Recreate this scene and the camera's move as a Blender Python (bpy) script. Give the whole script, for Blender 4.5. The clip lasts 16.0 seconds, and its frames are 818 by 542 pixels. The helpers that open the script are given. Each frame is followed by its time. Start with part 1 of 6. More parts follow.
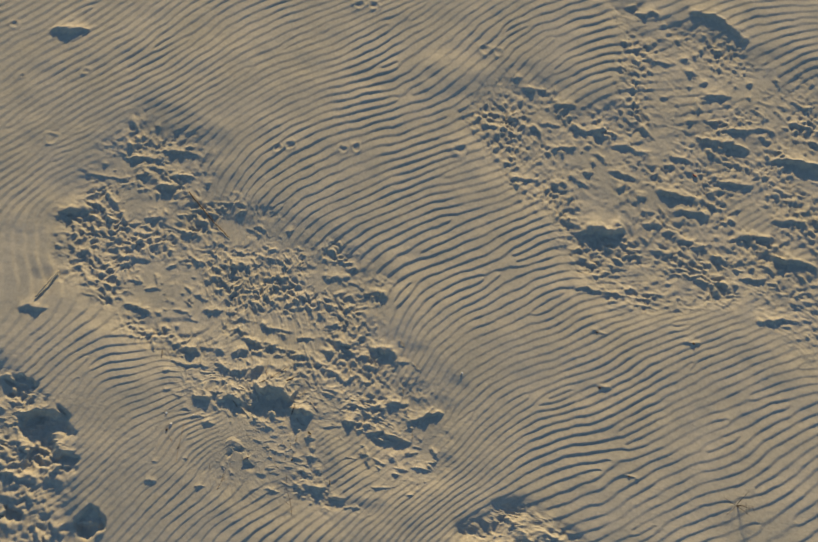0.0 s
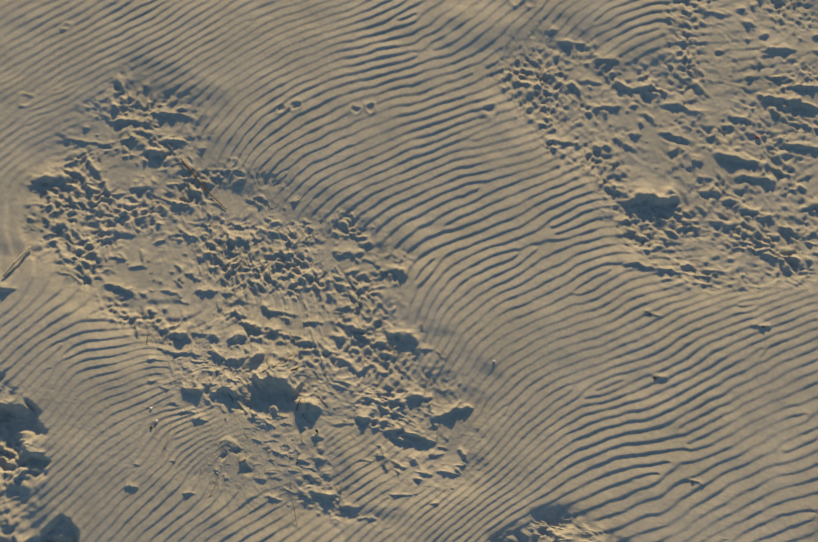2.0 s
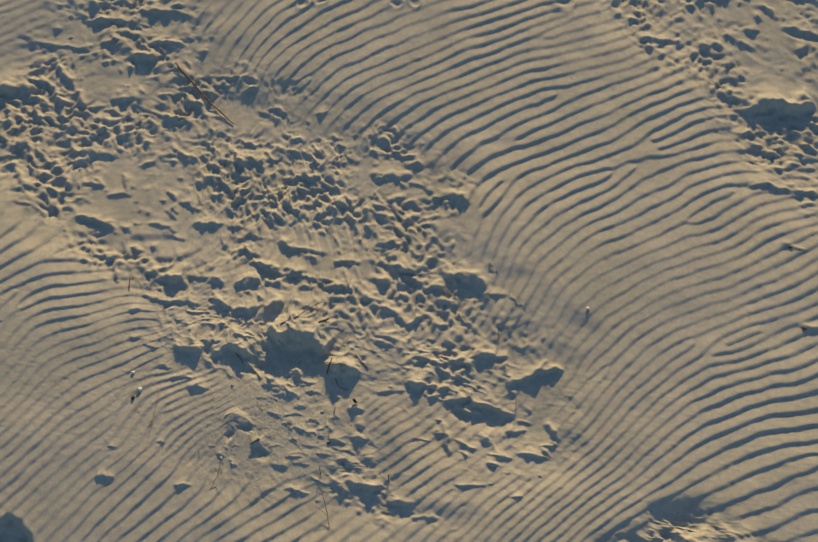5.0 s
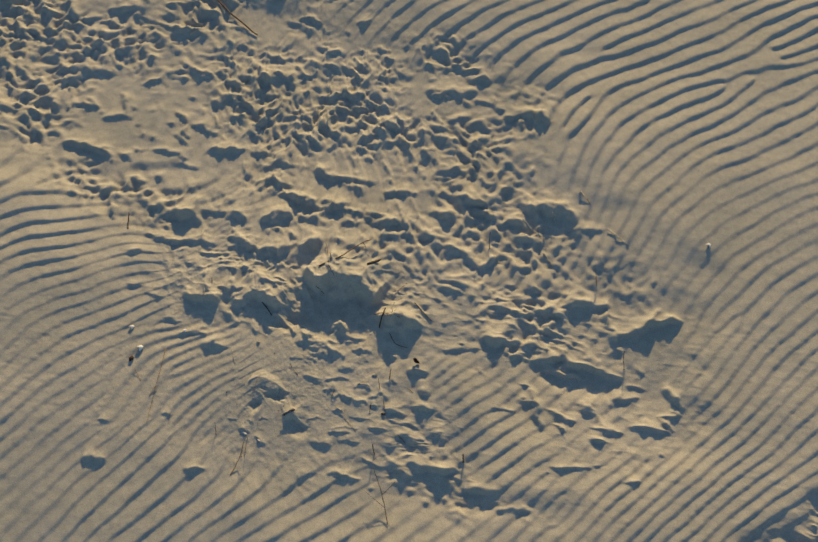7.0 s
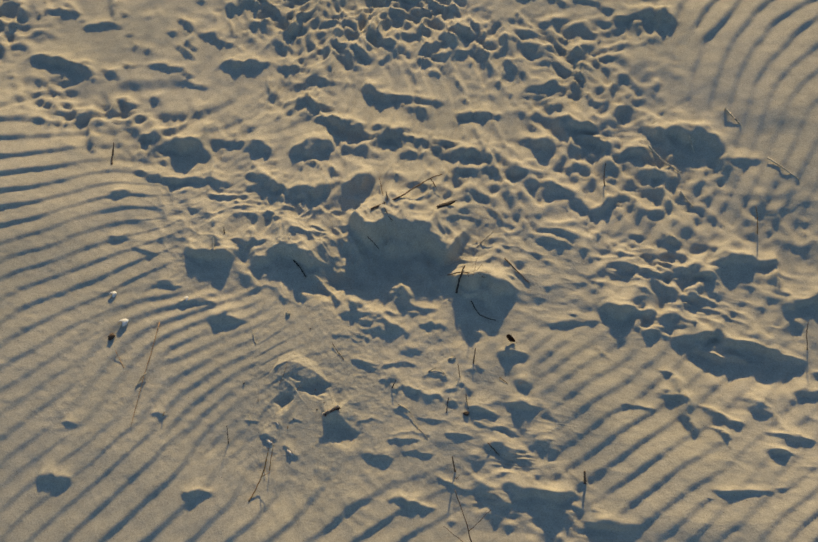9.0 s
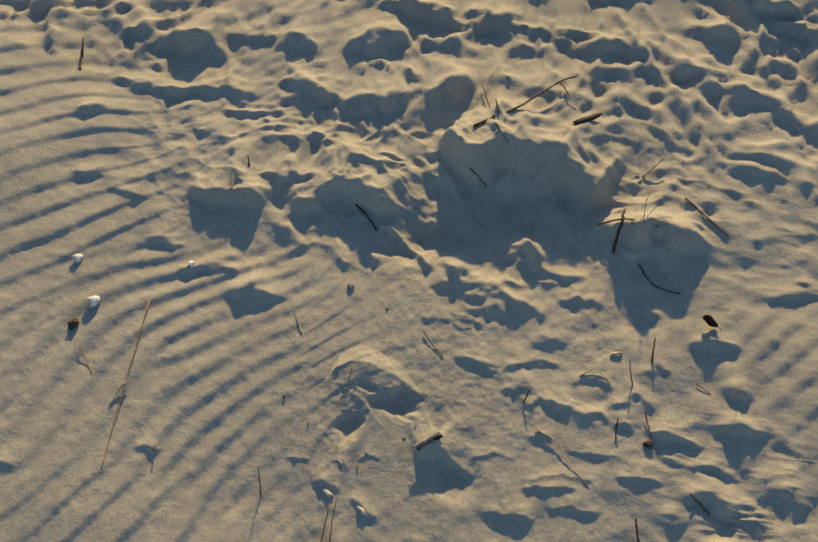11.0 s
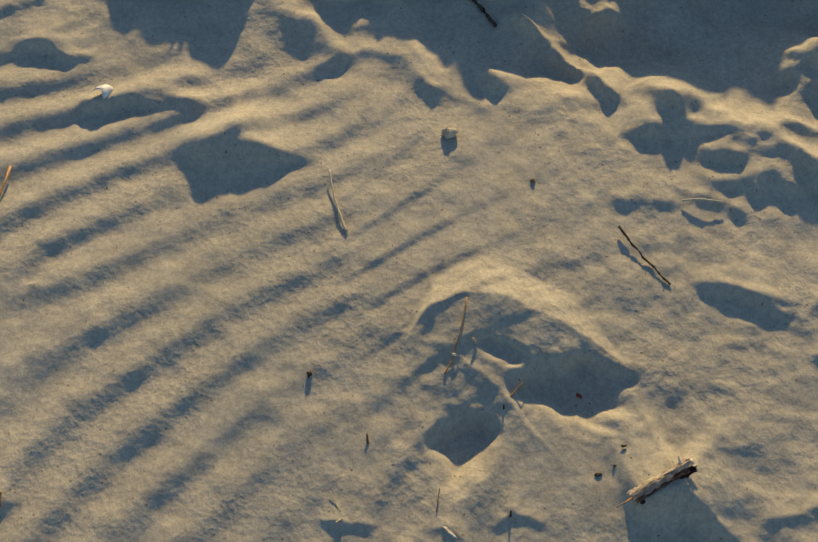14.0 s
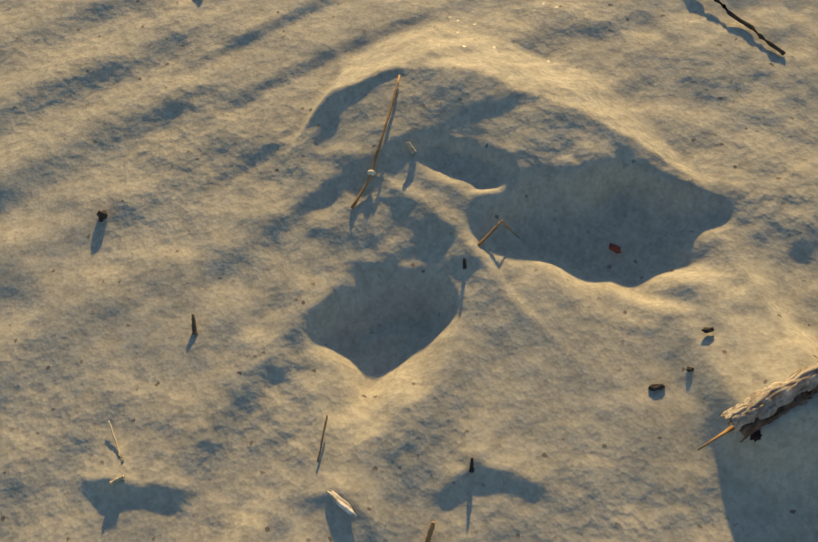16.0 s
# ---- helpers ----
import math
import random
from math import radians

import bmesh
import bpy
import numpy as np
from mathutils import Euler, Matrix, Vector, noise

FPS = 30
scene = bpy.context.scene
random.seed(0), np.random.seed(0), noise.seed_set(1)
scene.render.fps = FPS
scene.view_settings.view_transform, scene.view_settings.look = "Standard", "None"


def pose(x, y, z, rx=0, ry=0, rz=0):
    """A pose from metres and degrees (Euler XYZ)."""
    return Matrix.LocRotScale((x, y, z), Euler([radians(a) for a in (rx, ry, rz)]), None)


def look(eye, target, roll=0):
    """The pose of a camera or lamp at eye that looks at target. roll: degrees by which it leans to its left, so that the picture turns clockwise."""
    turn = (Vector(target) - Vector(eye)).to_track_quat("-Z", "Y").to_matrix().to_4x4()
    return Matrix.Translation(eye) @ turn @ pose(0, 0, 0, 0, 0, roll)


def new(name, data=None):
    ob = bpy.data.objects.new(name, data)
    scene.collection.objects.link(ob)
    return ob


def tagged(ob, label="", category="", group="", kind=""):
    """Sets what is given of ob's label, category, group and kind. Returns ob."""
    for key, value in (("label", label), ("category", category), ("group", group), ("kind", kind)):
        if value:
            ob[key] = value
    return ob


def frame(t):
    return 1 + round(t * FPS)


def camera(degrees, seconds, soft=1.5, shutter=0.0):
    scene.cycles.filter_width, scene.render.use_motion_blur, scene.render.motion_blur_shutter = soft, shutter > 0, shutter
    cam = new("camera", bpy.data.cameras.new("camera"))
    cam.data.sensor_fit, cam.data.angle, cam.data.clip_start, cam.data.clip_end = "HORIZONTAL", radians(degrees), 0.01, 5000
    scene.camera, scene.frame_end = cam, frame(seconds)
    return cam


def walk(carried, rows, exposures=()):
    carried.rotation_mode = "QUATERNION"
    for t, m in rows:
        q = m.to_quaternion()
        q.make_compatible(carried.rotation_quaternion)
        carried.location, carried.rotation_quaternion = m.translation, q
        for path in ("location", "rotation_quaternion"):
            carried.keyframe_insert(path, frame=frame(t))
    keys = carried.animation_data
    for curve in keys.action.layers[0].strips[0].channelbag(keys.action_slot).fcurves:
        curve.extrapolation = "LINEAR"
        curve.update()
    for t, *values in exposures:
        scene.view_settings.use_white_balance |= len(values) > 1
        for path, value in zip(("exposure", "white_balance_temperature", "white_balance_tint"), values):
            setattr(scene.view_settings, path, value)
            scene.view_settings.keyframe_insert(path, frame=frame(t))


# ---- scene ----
cam = camera(48.9, 16.0)
PATH = [
    (0, (-0.092, 1.104, 6.431), (-0.029, 1.942, 4.616), 15.6),
    (0.5, (-0.051, 1.112, 6.206), (-0.006, 1.959, 4.395), 14.3),
    (1, (-0.042, 1.172, 5.998), (-0.006, 2.016, 4.185), 13.7),
    (1.5, (-0.03, 1.21, 5.769), (-0.006, 2.058, 3.958), 12.9),
    (2, (-0.012, 1.264, 5.492), (-0.004, 2.116, 3.683), 11.7),
    (2.5, (-0.012, 1.309, 5.255), (-0.016, 2.163, 3.446), 10.9),
    (3, (-0.011, 1.349, 5.018), (-0.027, 2.206, 3.211), 10.0),
    (3.5, (-0.008, 1.383, 4.772), (-0.04, 2.243, 2.967), 8.9),
    (6, (-0.178, 1.383, 3.455), (-0.259, 2.304, 1.681), 5.5),
    (6.5, (-0.211, 1.391, 3.208), (-0.309, 2.325, 1.442), 4.5),
    (7, (-0.25, 1.425, 2.978), (-0.364, 2.364, 1.216), 3.5),
    (7.5, (-0.289, 1.47, 2.755), (-0.42, 2.414, 0.997), 2.5),
    (8, (-0.347, 1.548, 2.503), (-0.489, 2.489, 0.744), 1.8),
    (8.5, (-0.376, 1.62, 2.287), (-0.545, 2.561, 0.531), 0.3),
    (11, (-0.672, 1.973, 1.298), (-0.891, 2.913, -0.453), -2.9),
    (11.5, (-0.736, 2.03, 1.149), (-0.944, 2.958, -0.61), -2.6),
    (12, (-0.798, 2.075, 0.986), (-0.991, 3.012, -0.77), -1.7),
    (12.5, (-0.834, 2.114, 0.864), (-1.023, 3.05, -0.893), -1.6),
    (13, (-0.854, 2.151, 0.759), (-1.048, 3.078, -1.002), -1.9),
    (13.5, (-0.858, 2.184, 0.66), (-1.074, 3.107, -1.101), -3.1),
    (14, (-0.865, 2.227, 0.564), (-1.074, 3.114, -1.217), -3.2),
    (14.5, (-0.867, 2.249, 0.482), (-1.057, 3.138, -1.299), -1.8),
    (15, (-0.856, 2.262, 0.409), (-1.056, 3.16, -1.367), -1.9),
    (15.5, (-0.843, 2.272, 0.347), (-1.056, 3.181, -1.422), -2.3),
    (16, (-0.818, 2.268, 0.261), (-1.172, 3.246, -1.447), -9.8),
]
walk(cam, [(t, look(eye, target, roll)) for t, eye, target, roll in PATH],
     [(0, 0.0, 6500, 10), (12.0, 0.0, 6550, 10), (14.0, 0.02, 6750, 10), (15.3, 0.08, 7000, 10), (16.0, 0.24, 7350, 10)])

# ---- world, sun, exposure ----
SUN_EL, SUN_AZ = radians(16.0), radians(5.0)
sky_world = bpy.data.worlds.new("sky")
scene.world = sky_world
sky_world.use_nodes = True
sky_nodes = sky_world.node_tree
sky = sky_nodes.nodes.new("ShaderNodeTexSky")
sky.sky_type = "NISHITA"
sky.sun_disc = False
sky.sun_elevation, sky.sun_rotation = SUN_EL, -SUN_AZ
sky.air_density, sky.dust_density, sky.ozone_density = 1.0, 0.3, 3.8
sky_nodes.nodes["Background"].inputs["Strength"].default_value = 0.147
sky_nodes.links.new(sky.outputs["Color"], sky_nodes.nodes["Background"].inputs["Color"])
sun_data = bpy.data.lights.new("sun", "SUN")
sun_data.energy, sun_data.angle, sun_data.color = 5.3, radians(1.5), (1.0, 0.775, 0.395)
sun = new("sun", sun_data)
sun.matrix_world = look((-math.sin(SUN_AZ) * 20, math.cos(SUN_AZ) * 20, math.tan(SUN_EL) * 20), (0, 0, 0))


# ---- materials ----
def ramp(nt, fac, stops):
    node = nt.nodes.new("ShaderNodeValToRGB")
    while len(node.color_ramp.elements) < len(stops):
        node.color_ramp.elements.new(0.5)
    for el, (at, col) in zip(node.color_ramp.elements, stops):
        el.position, el.color = at, (*col, 1)
    nt.links.new(fac, node.inputs["Fac"])
    return node.outputs["Color"]


def noise_node(nt, vec, scale, detail=3.0, rough=0.55):
    node = nt.nodes.new("ShaderNodeTexNoise")
    node.inputs["Scale"].default_value = scale
    node.inputs["Detail"].default_value = detail
    node.inputs["Roughness"].default_value = rough
    nt.links.new(vec, node.inputs["Vector"])
    return node.outputs["Fac"]


def mix(nt, fac, a, b, kind="MIX"):
    node = nt.nodes.new("ShaderNodeMix")
    node.data_type, node.blend_type = "RGBA", kind
    if isinstance(fac, float):
        node.inputs[0].default_value = fac
    else:
        nt.links.new(fac, node.inputs[0])
    for sock, v in ((node.inputs[6], a), (node.inputs[7], b)):
        if isinstance(v, tuple):
            sock.default_value = (*v, 1)
        else:
            nt.links.new(v, sock)
    return node.outputs[2]


def bump(nt, height, strength, distance, normal=None):
    node = nt.nodes.new("ShaderNodeBump")
    node.inputs["Strength"].default_value = strength
    node.inputs["Distance"].default_value = distance
    nt.links.new(height, node.inputs["Height"])
    if normal is not None:
        nt.links.new(normal, node.inputs["Normal"])
    return node.outputs["Normal"]


def material(name, rough=0.9):
    m = bpy.data.materials.new(name)
    m.use_nodes = True
    nt = m.node_tree
    b = nt.nodes["Principled BSDF"]
    b.inputs["Roughness"].default_value = rough
    b.inputs["Specular IOR Level"].default_value = 0.25
    co = nt.nodes.new("ShaderNodeTexCoord").outputs["Object"]
    return m, nt, b, co


def sand_material():
    m, nt, b, co = material("dry_sand", 0.95)
    broad = ramp(nt, noise_node(nt, co, 2.2, 4), [(0.3, (0.415, 0.365, 0.275)), (0.7, (0.485, 0.422, 0.322))])
    mid = ramp(nt, noise_node(nt, co, 38, 4, 0.6), [(0.25, (0.84, 0.84, 0.84)), (0.75, (1.06, 1.055, 1.04))])
    col = mix(nt, 1.0, broad, mid, "MULTIPLY")
    clots = noise_node(nt, co, 240, 1.6, 0.5)
    # single grains: each a little lighter or darker than its neighbours, a few dark or glassy
    vor = nt.nodes.new("ShaderNodeTexVoronoi")
    vor.inputs["Scale"].default_value = 850
    nt.links.new(co, vor.inputs["Vector"])
    sep = nt.nodes.new("ShaderNodeSeparateColor")
    nt.links.new(vor.outputs["Color"], sep.inputs[0])
    col = mix(nt, 1.0, col, ramp(nt, sep.outputs[1], [(0.0, (0.90, 0.895, 0.885)), (0.5, (1.0, 1.0, 1.0)), (1.0, (1.10, 1.095, 1.09))]), "MULTIPLY")
    col = mix(nt, 1.0, col, ramp(nt, clots, [(0.3, (0.90, 0.895, 0.89)), (0.7, (1.09, 1.085, 1.08))]), "MULTIPLY")
    col = mix(nt, ramp(nt, sep.outputs[0], [(0.9955, (0, 0, 0)), (0.997, (1, 1, 1))]), col, (0.16, 0.12, 0.09))
    nt.links.new(col, b.inputs["Base Color"])
    # shiny quartz grains among the dull ones
    nt.links.new(ramp(nt, sep.outputs[2], [(0.992, (0.95, 0.95, 0.95)), (0.995, (0.48, 0.48, 0.48))]), b.inputs["Roughness"])
    patch = ramp(nt, noise_node(nt, co, 14, 2.0), [(0.35, (0.25, 0.25, 0.25)), (0.65, (1.0, 1.0, 1.0))])
    lumpy = nt.nodes.new("ShaderNodeMath")
    lumpy.operation = "MULTIPLY"
    nt.links.new(clots, lumpy.inputs[0])
    nt.links.new(patch, lumpy.inputs[1])
    n1 = bump(nt, noise_node(nt, co, 150, 1.0, 0.5), 0.22, 0.0020)
    n2 = bump(nt, lumpy.outputs[0], 0.34, 0.0022, n1)
    n3 = bump(nt, vor.outputs["Distance"], 0.10, 0.0007, n2)
    nt.links.new(n3, b.inputs["Normal"])
    return m


SAND = sand_material()


# ---- the ground: one sheet of wind-blown sand ----
def lattice(ix, iy, seed):
    h = (ix * 374761393 + iy * 668265263 + seed * 974634541) & 0xFFFFFFFF
    h = ((h ^ (h >> 13)) * 1274126177) & 0xFFFFFFFF
    return ((h ^ (h >> 16)) & 0xFFFF) / 65535.0


def smooth_noise(x, y, scale, seed):
    """Value noise in -1..1 with cells of the given size in metres."""
    x, y = x / scale + 1000, y / scale + 1000
    ix, iy = np.floor(x).astype(np.int64), np.floor(y).astype(np.int64)
    fx, fy = x - ix, y - iy
    fx, fy = fx * fx * fx * (fx * (fx * 6 - 15) + 10), fy * fy * fy * (fy * (fy * 6 - 15) + 10)
    a, b2 = lattice(ix, iy, seed), lattice(ix + 1, iy, seed)
    c, d = lattice(ix, iy + 1, seed), lattice(ix + 1, iy + 1, seed)
    return ((a + (b2 - a) * fx) * (1 - fy) + (c + (d - c) * fx) * fy) * 2 - 1


def steps(lo, hi, spacing):
    """Grid lines from lo to hi; spacing is a function of the place."""
    out = [lo]
    while out[-1] < hi:
        out.append(out[-1] + spacing(out[-1]))
    return out


def grid_lines(lo, hi, zones, far):
    """Grid lines close together in the zones (from, to, spacing) and wider away from them, out to the horizon."""
    core = steps(lo, hi, lambda v: min([far] + [gap + 0.035 * max(a - v, v - b2, 0.0) for a, b2, gap in zones]))
    out_hi, step = [core[-1]], 0.02
    out_lo = [core[0]]
    while out_hi[-1] < 900:
        step *= 1.22
        out_hi.append(out_hi[-1] + step)
        out_lo.append(out_lo[-1] - step)
    return np.array(out_lo[:0:-1] + core + out_hi[1:])


GX = grid_lines(-4.1, 3.9, [(-1.0, -0.73, 0.0012), (-1.34, -0.50, 0.0026), (-2.4, 1.2, 0.0078)], 0.0122)
GY = grid_lines(1.2, 8.1, [(2.32, 2.51, 0.0012), (2.22, 2.92, 0.0026), (1.8, 4.7, 0.0078)], 0.0122)
XX, YY = np.meshgrid(GX, GY)


def inside(points, soft, seed):
    """A mask, 1 inside the outline and 0 outside, with a soft and uneven edge."""
    x = XX + 0.10 * smooth_noise(XX, YY, 0.35, seed) + 0.04 * smooth_noise(XX, YY, 0.11, seed + 1)
    y = YY + 0.10 * smooth_noise(XX, YY, 0.33, seed + 2) + 0.04 * smooth_noise(XX, YY, 0.12, seed + 3)
    dist, crossing = np.full(x.shape, 1e9), np.zeros(x.shape, bool)
    for (ax, ay), (bx, by) in zip(points, points[1:] + points[:1]):
        ux, uy = bx - ax, by - ay
        s = np.clip(((x - ax) * ux + (y - ay) * uy) / (ux * ux + uy * uy), 0, 1)
        dist = np.minimum(dist, np.hypot(x - ax - s * ux, y - ay - s * uy))
        if abs(uy) > 1e-9:
            crossing ^= ((ay > y) != (by > y)) & (x < ux * (y - ay) / uy + ax)
    k = np.clip(np.where(crossing, dist, -dist) / soft * 0.5 + 0.5, 0, 1)
    return k * k * (3 - 2 * k)


RIPPLE_GRADE = (-9.568, 11.128)
RIPPLE_SWELLS = [
    -0.12, -0.59, 0.85, 3.01, 2.90, 1.46, 0.19, -1.56, -0.80, 0.55,
    0.69, 0.96, 0.36, -1.36, -1.37, -2.98, -2.23, -3.82, -0.02, 2.78,
    2.56, 10.65, 4.64, 2.47, 3.14, -1.45, -1.29, -1.72, 1.23, -2.74,
    -2.00, -4.97, -1.61, 5.52, 3.44, -2.00, -1.98, -0.67, -1.62, -2.53,
    2.60, 2.42, -2.34, -4.78, -6.41, -2.47, 1.35, 1.35, -3.57, 5.75,
    -1.15, -3.60, 1.98, -2.49, -0.74, 2.22, -1.17, 1.76, -1.76, 0.04,
    -1.06, 0.74, -2.79, -0.89, -1.25, -1.23, -6.62, -2.44, 3.98, -2.54,
    -2.16, -1.46, -5.95, -2.72, -4.30, -3.14, 1.76, 0.82, -2.76, -1.32,
    -0.36, -0.31, 0.76, 3.03, 3.44, -5.47, -6.30, -3.19, -2.40, 3.98,
]
RIPPLE_BENDS = [
    -0.40, 0.79, 0.36, 1.02, 0.01, 1.10, 0.63, 0.34, -0.28, -0.22,
    0.01, 0.95, -1.16, -2.42, 0.43, -0.86, -4.03, 0.46, -0.36, -0.03,
    -0.50, 1.23, -1.82, 0.30, -0.91, 2.47, -0.42, -0.13, 2.17, 0.12,
    -3.06, -2.12, 1.23, 2.68, -3.39, 0.43, 1.31, -1.67, 0.35, -0.81,
    4.51, -1.17, 3.30, 0.67, 4.62, -0.75, -0.85, 0.10, 0.17, -0.06,
    -4.28, 1.03, -0.49, -2.25, -1.92, -0.91, 0.55, 0.53, -0.01, -0.79,
    -0.44, 4.46, -0.82, 0.11, -0.37, 1.60, -0.20, -0.71, -1.80, -0.99,
    -1.00, 0.03, 0.73, 1.56, 1.70, -1.32, 0.32, -2.00, 2.05, 1.55,
]
RIPPLE_TURNS = [
    -0.55, 0.18, -0.66, -0.29, 0.68, 0.31, -0.57,
    0.18, -1.00, 0.56, 0.18, -1.86, 1.12, 1.19,
    -1.00, 0.60, -1.63, -0.11, 0.72, -3.77, -3.31,
    0.72, -2.75, 2.08, -2.40, -0.43, 1.47, -1.74,
    -1.75, 1.59, -1.78, -0.75, -0.59, -1.78, -2.01,
    -0.40, 1.02, -3.51, 3.51, -5.85, -4.71, -0.88,
]

# the ripples beside the hummock, as powers of x and y from their middle
NEAR_BENDS = {(0, 0): -3.35, (0, 1): 2.75, (0, 2): 1.60, (0, 3): 0.41, (0, 4): -0.49, (1, 0): -3.58, (1, 1): 1.79, (1, 2): -0.11, (1, 3): -0.61, (2, 0): -0.23, (2, 1): 0.20, (2, 2): -0.64, (3, 0): -0.12, (3, 1): -0.19, (4, 0): 0.03}
NEAR_FORKS = [(-1.185, 2.448)]


PATCH_LEFT = [(-2.53, 4.54), (-2.31, 4.93), (-2.00, 4.93), (-1.66, 4.78), (-1.43, 4.41), (-1.04, 4.36), (-0.66, 4.17), (-0.22, 4.08), (-0.01, 3.85), (0.17, 3.54), (0.27, 3.39), (0.56, 3.12), (0.62, 2.85), (0.63, 2.56), (0.44, 2.45), (0.26, 2.36), (0.04, 2.54), (-0.18, 2.69), (-0.33, 2.66), (-0.24, 2.41), (0.11, 2.18), (-0.06, 2.11), (-0.36, 2.14), (-0.60, 2.22), (-0.86, 2.21), (-1.03, 2.29), (-0.91, 2.46), (-1.12, 2.61), (-1.22, 2.71), (-1.33, 2.84), (-1.56, 2.96), (-1.76, 3.12), (-2.04, 3.27), (-2.41, 3.45), (-2.56, 3.63), (-2.63, 3.98), (-2.58, 4.33)]
PATCH_RIGHT = [(0.29, 5.72), (0.50, 5.86), (0.80, 6.08), (1.08, 6.10), (1.33, 5.96), (1.65, 6.13), (1.71, 6.61), (1.63, 6.96), (1.49, 7.23), (1.91, 7.35), (1.93, 7.07), (2.17, 7.17), (2.58, 7.09), (2.94, 6.94), (3.19, 6.82), (3.53, 6.85), (3.88, 6.64), (3.78, 3.97), (3.47, 4.03), (3.18, 4.17), (2.92, 4.32), (2.44, 4.22), (2.09, 4.32), (1.80, 4.14), (1.45, 4.27), (1.24, 4.56), (1.13, 4.78), (0.95, 4.83), (0.78, 5.10), (0.57, 5.36), (0.36, 5.52)]
PATCH_CORNER = [(-2.88, 2.80), (-2.62, 2.73), (-2.45, 2.65), (-2.15, 2.55), (-2.00, 2.32), (-1.88, 2.19), (-1.82, 1.88), (-1.60, 1.65), (-1.63, 1.43), (-2.31, 1.31)]
PATCH_SMALL = [(0.73, 2.05), (0.78, 2.19), (1.07, 2.28), (1.19, 2.41), (1.40, 2.39), (1.55, 2.27), (1.61, 2.18)]

ROUGH_LEFT = inside(PATCH_LEFT, 0.14, 11)
ROUGH_RIGHT = inside(PATCH_RIGHT, 0.16, 21)
ROUGH_CORNER = inside(PATCH_CORNER, 0.12, 31)
ROUGH_SMALL = inside(PATCH_SMALL, 0.10, 41)
ROUGH = np.maximum.reduce([ROUGH_LEFT, ROUGH_RIGHT, ROUGH_CORNER, ROUGH_SMALL])
SUNK = np.maximum.reduce([inside(PATCH_LEFT, 0.22, 11), inside(PATCH_RIGHT, 0.26, 21), ROUGH_CORNER, ROUGH_SMALL])
NEAR_SPOT = np.exp(-(((XX + 0.75) / 0.75) ** 2 + ((YY - 2.7) / 0.55) ** 2) ** 3)
SMOOTH_SPOT = np.exp(-(((XX + 0.98) / 0.27) ** 2 + ((YY - 2.43) / 0.17) ** 2) ** 2)
NEAR_VIEW = np.clip((5.5 - np.hypot(XX, YY - 4.2)) / 0.8, 0, 1)


def ramp_up(v, lo, hi):
    k = np.clip((v - lo) / (hi - lo), 0, 1)
    return k * k * (3 - 2 * k)


edge_x, edge_y = XX + 0.03 * smooth_noise(XX, YY, 0.09, 59), YY + 0.03 * smooth_noise(XX, YY, 0.09, 60)
NEAR_FIELD = ramp_up(edge_x, -1.46, -1.34) * ramp_up(-edge_x - 0.25 * (edge_y - 2.4), 0.90, 1.0) * ramp_up(edge_y, 2.19, 2.27) * ramp_up(-edge_y + 0.35 * (edge_x + 1.2), -2.68, -2.58)


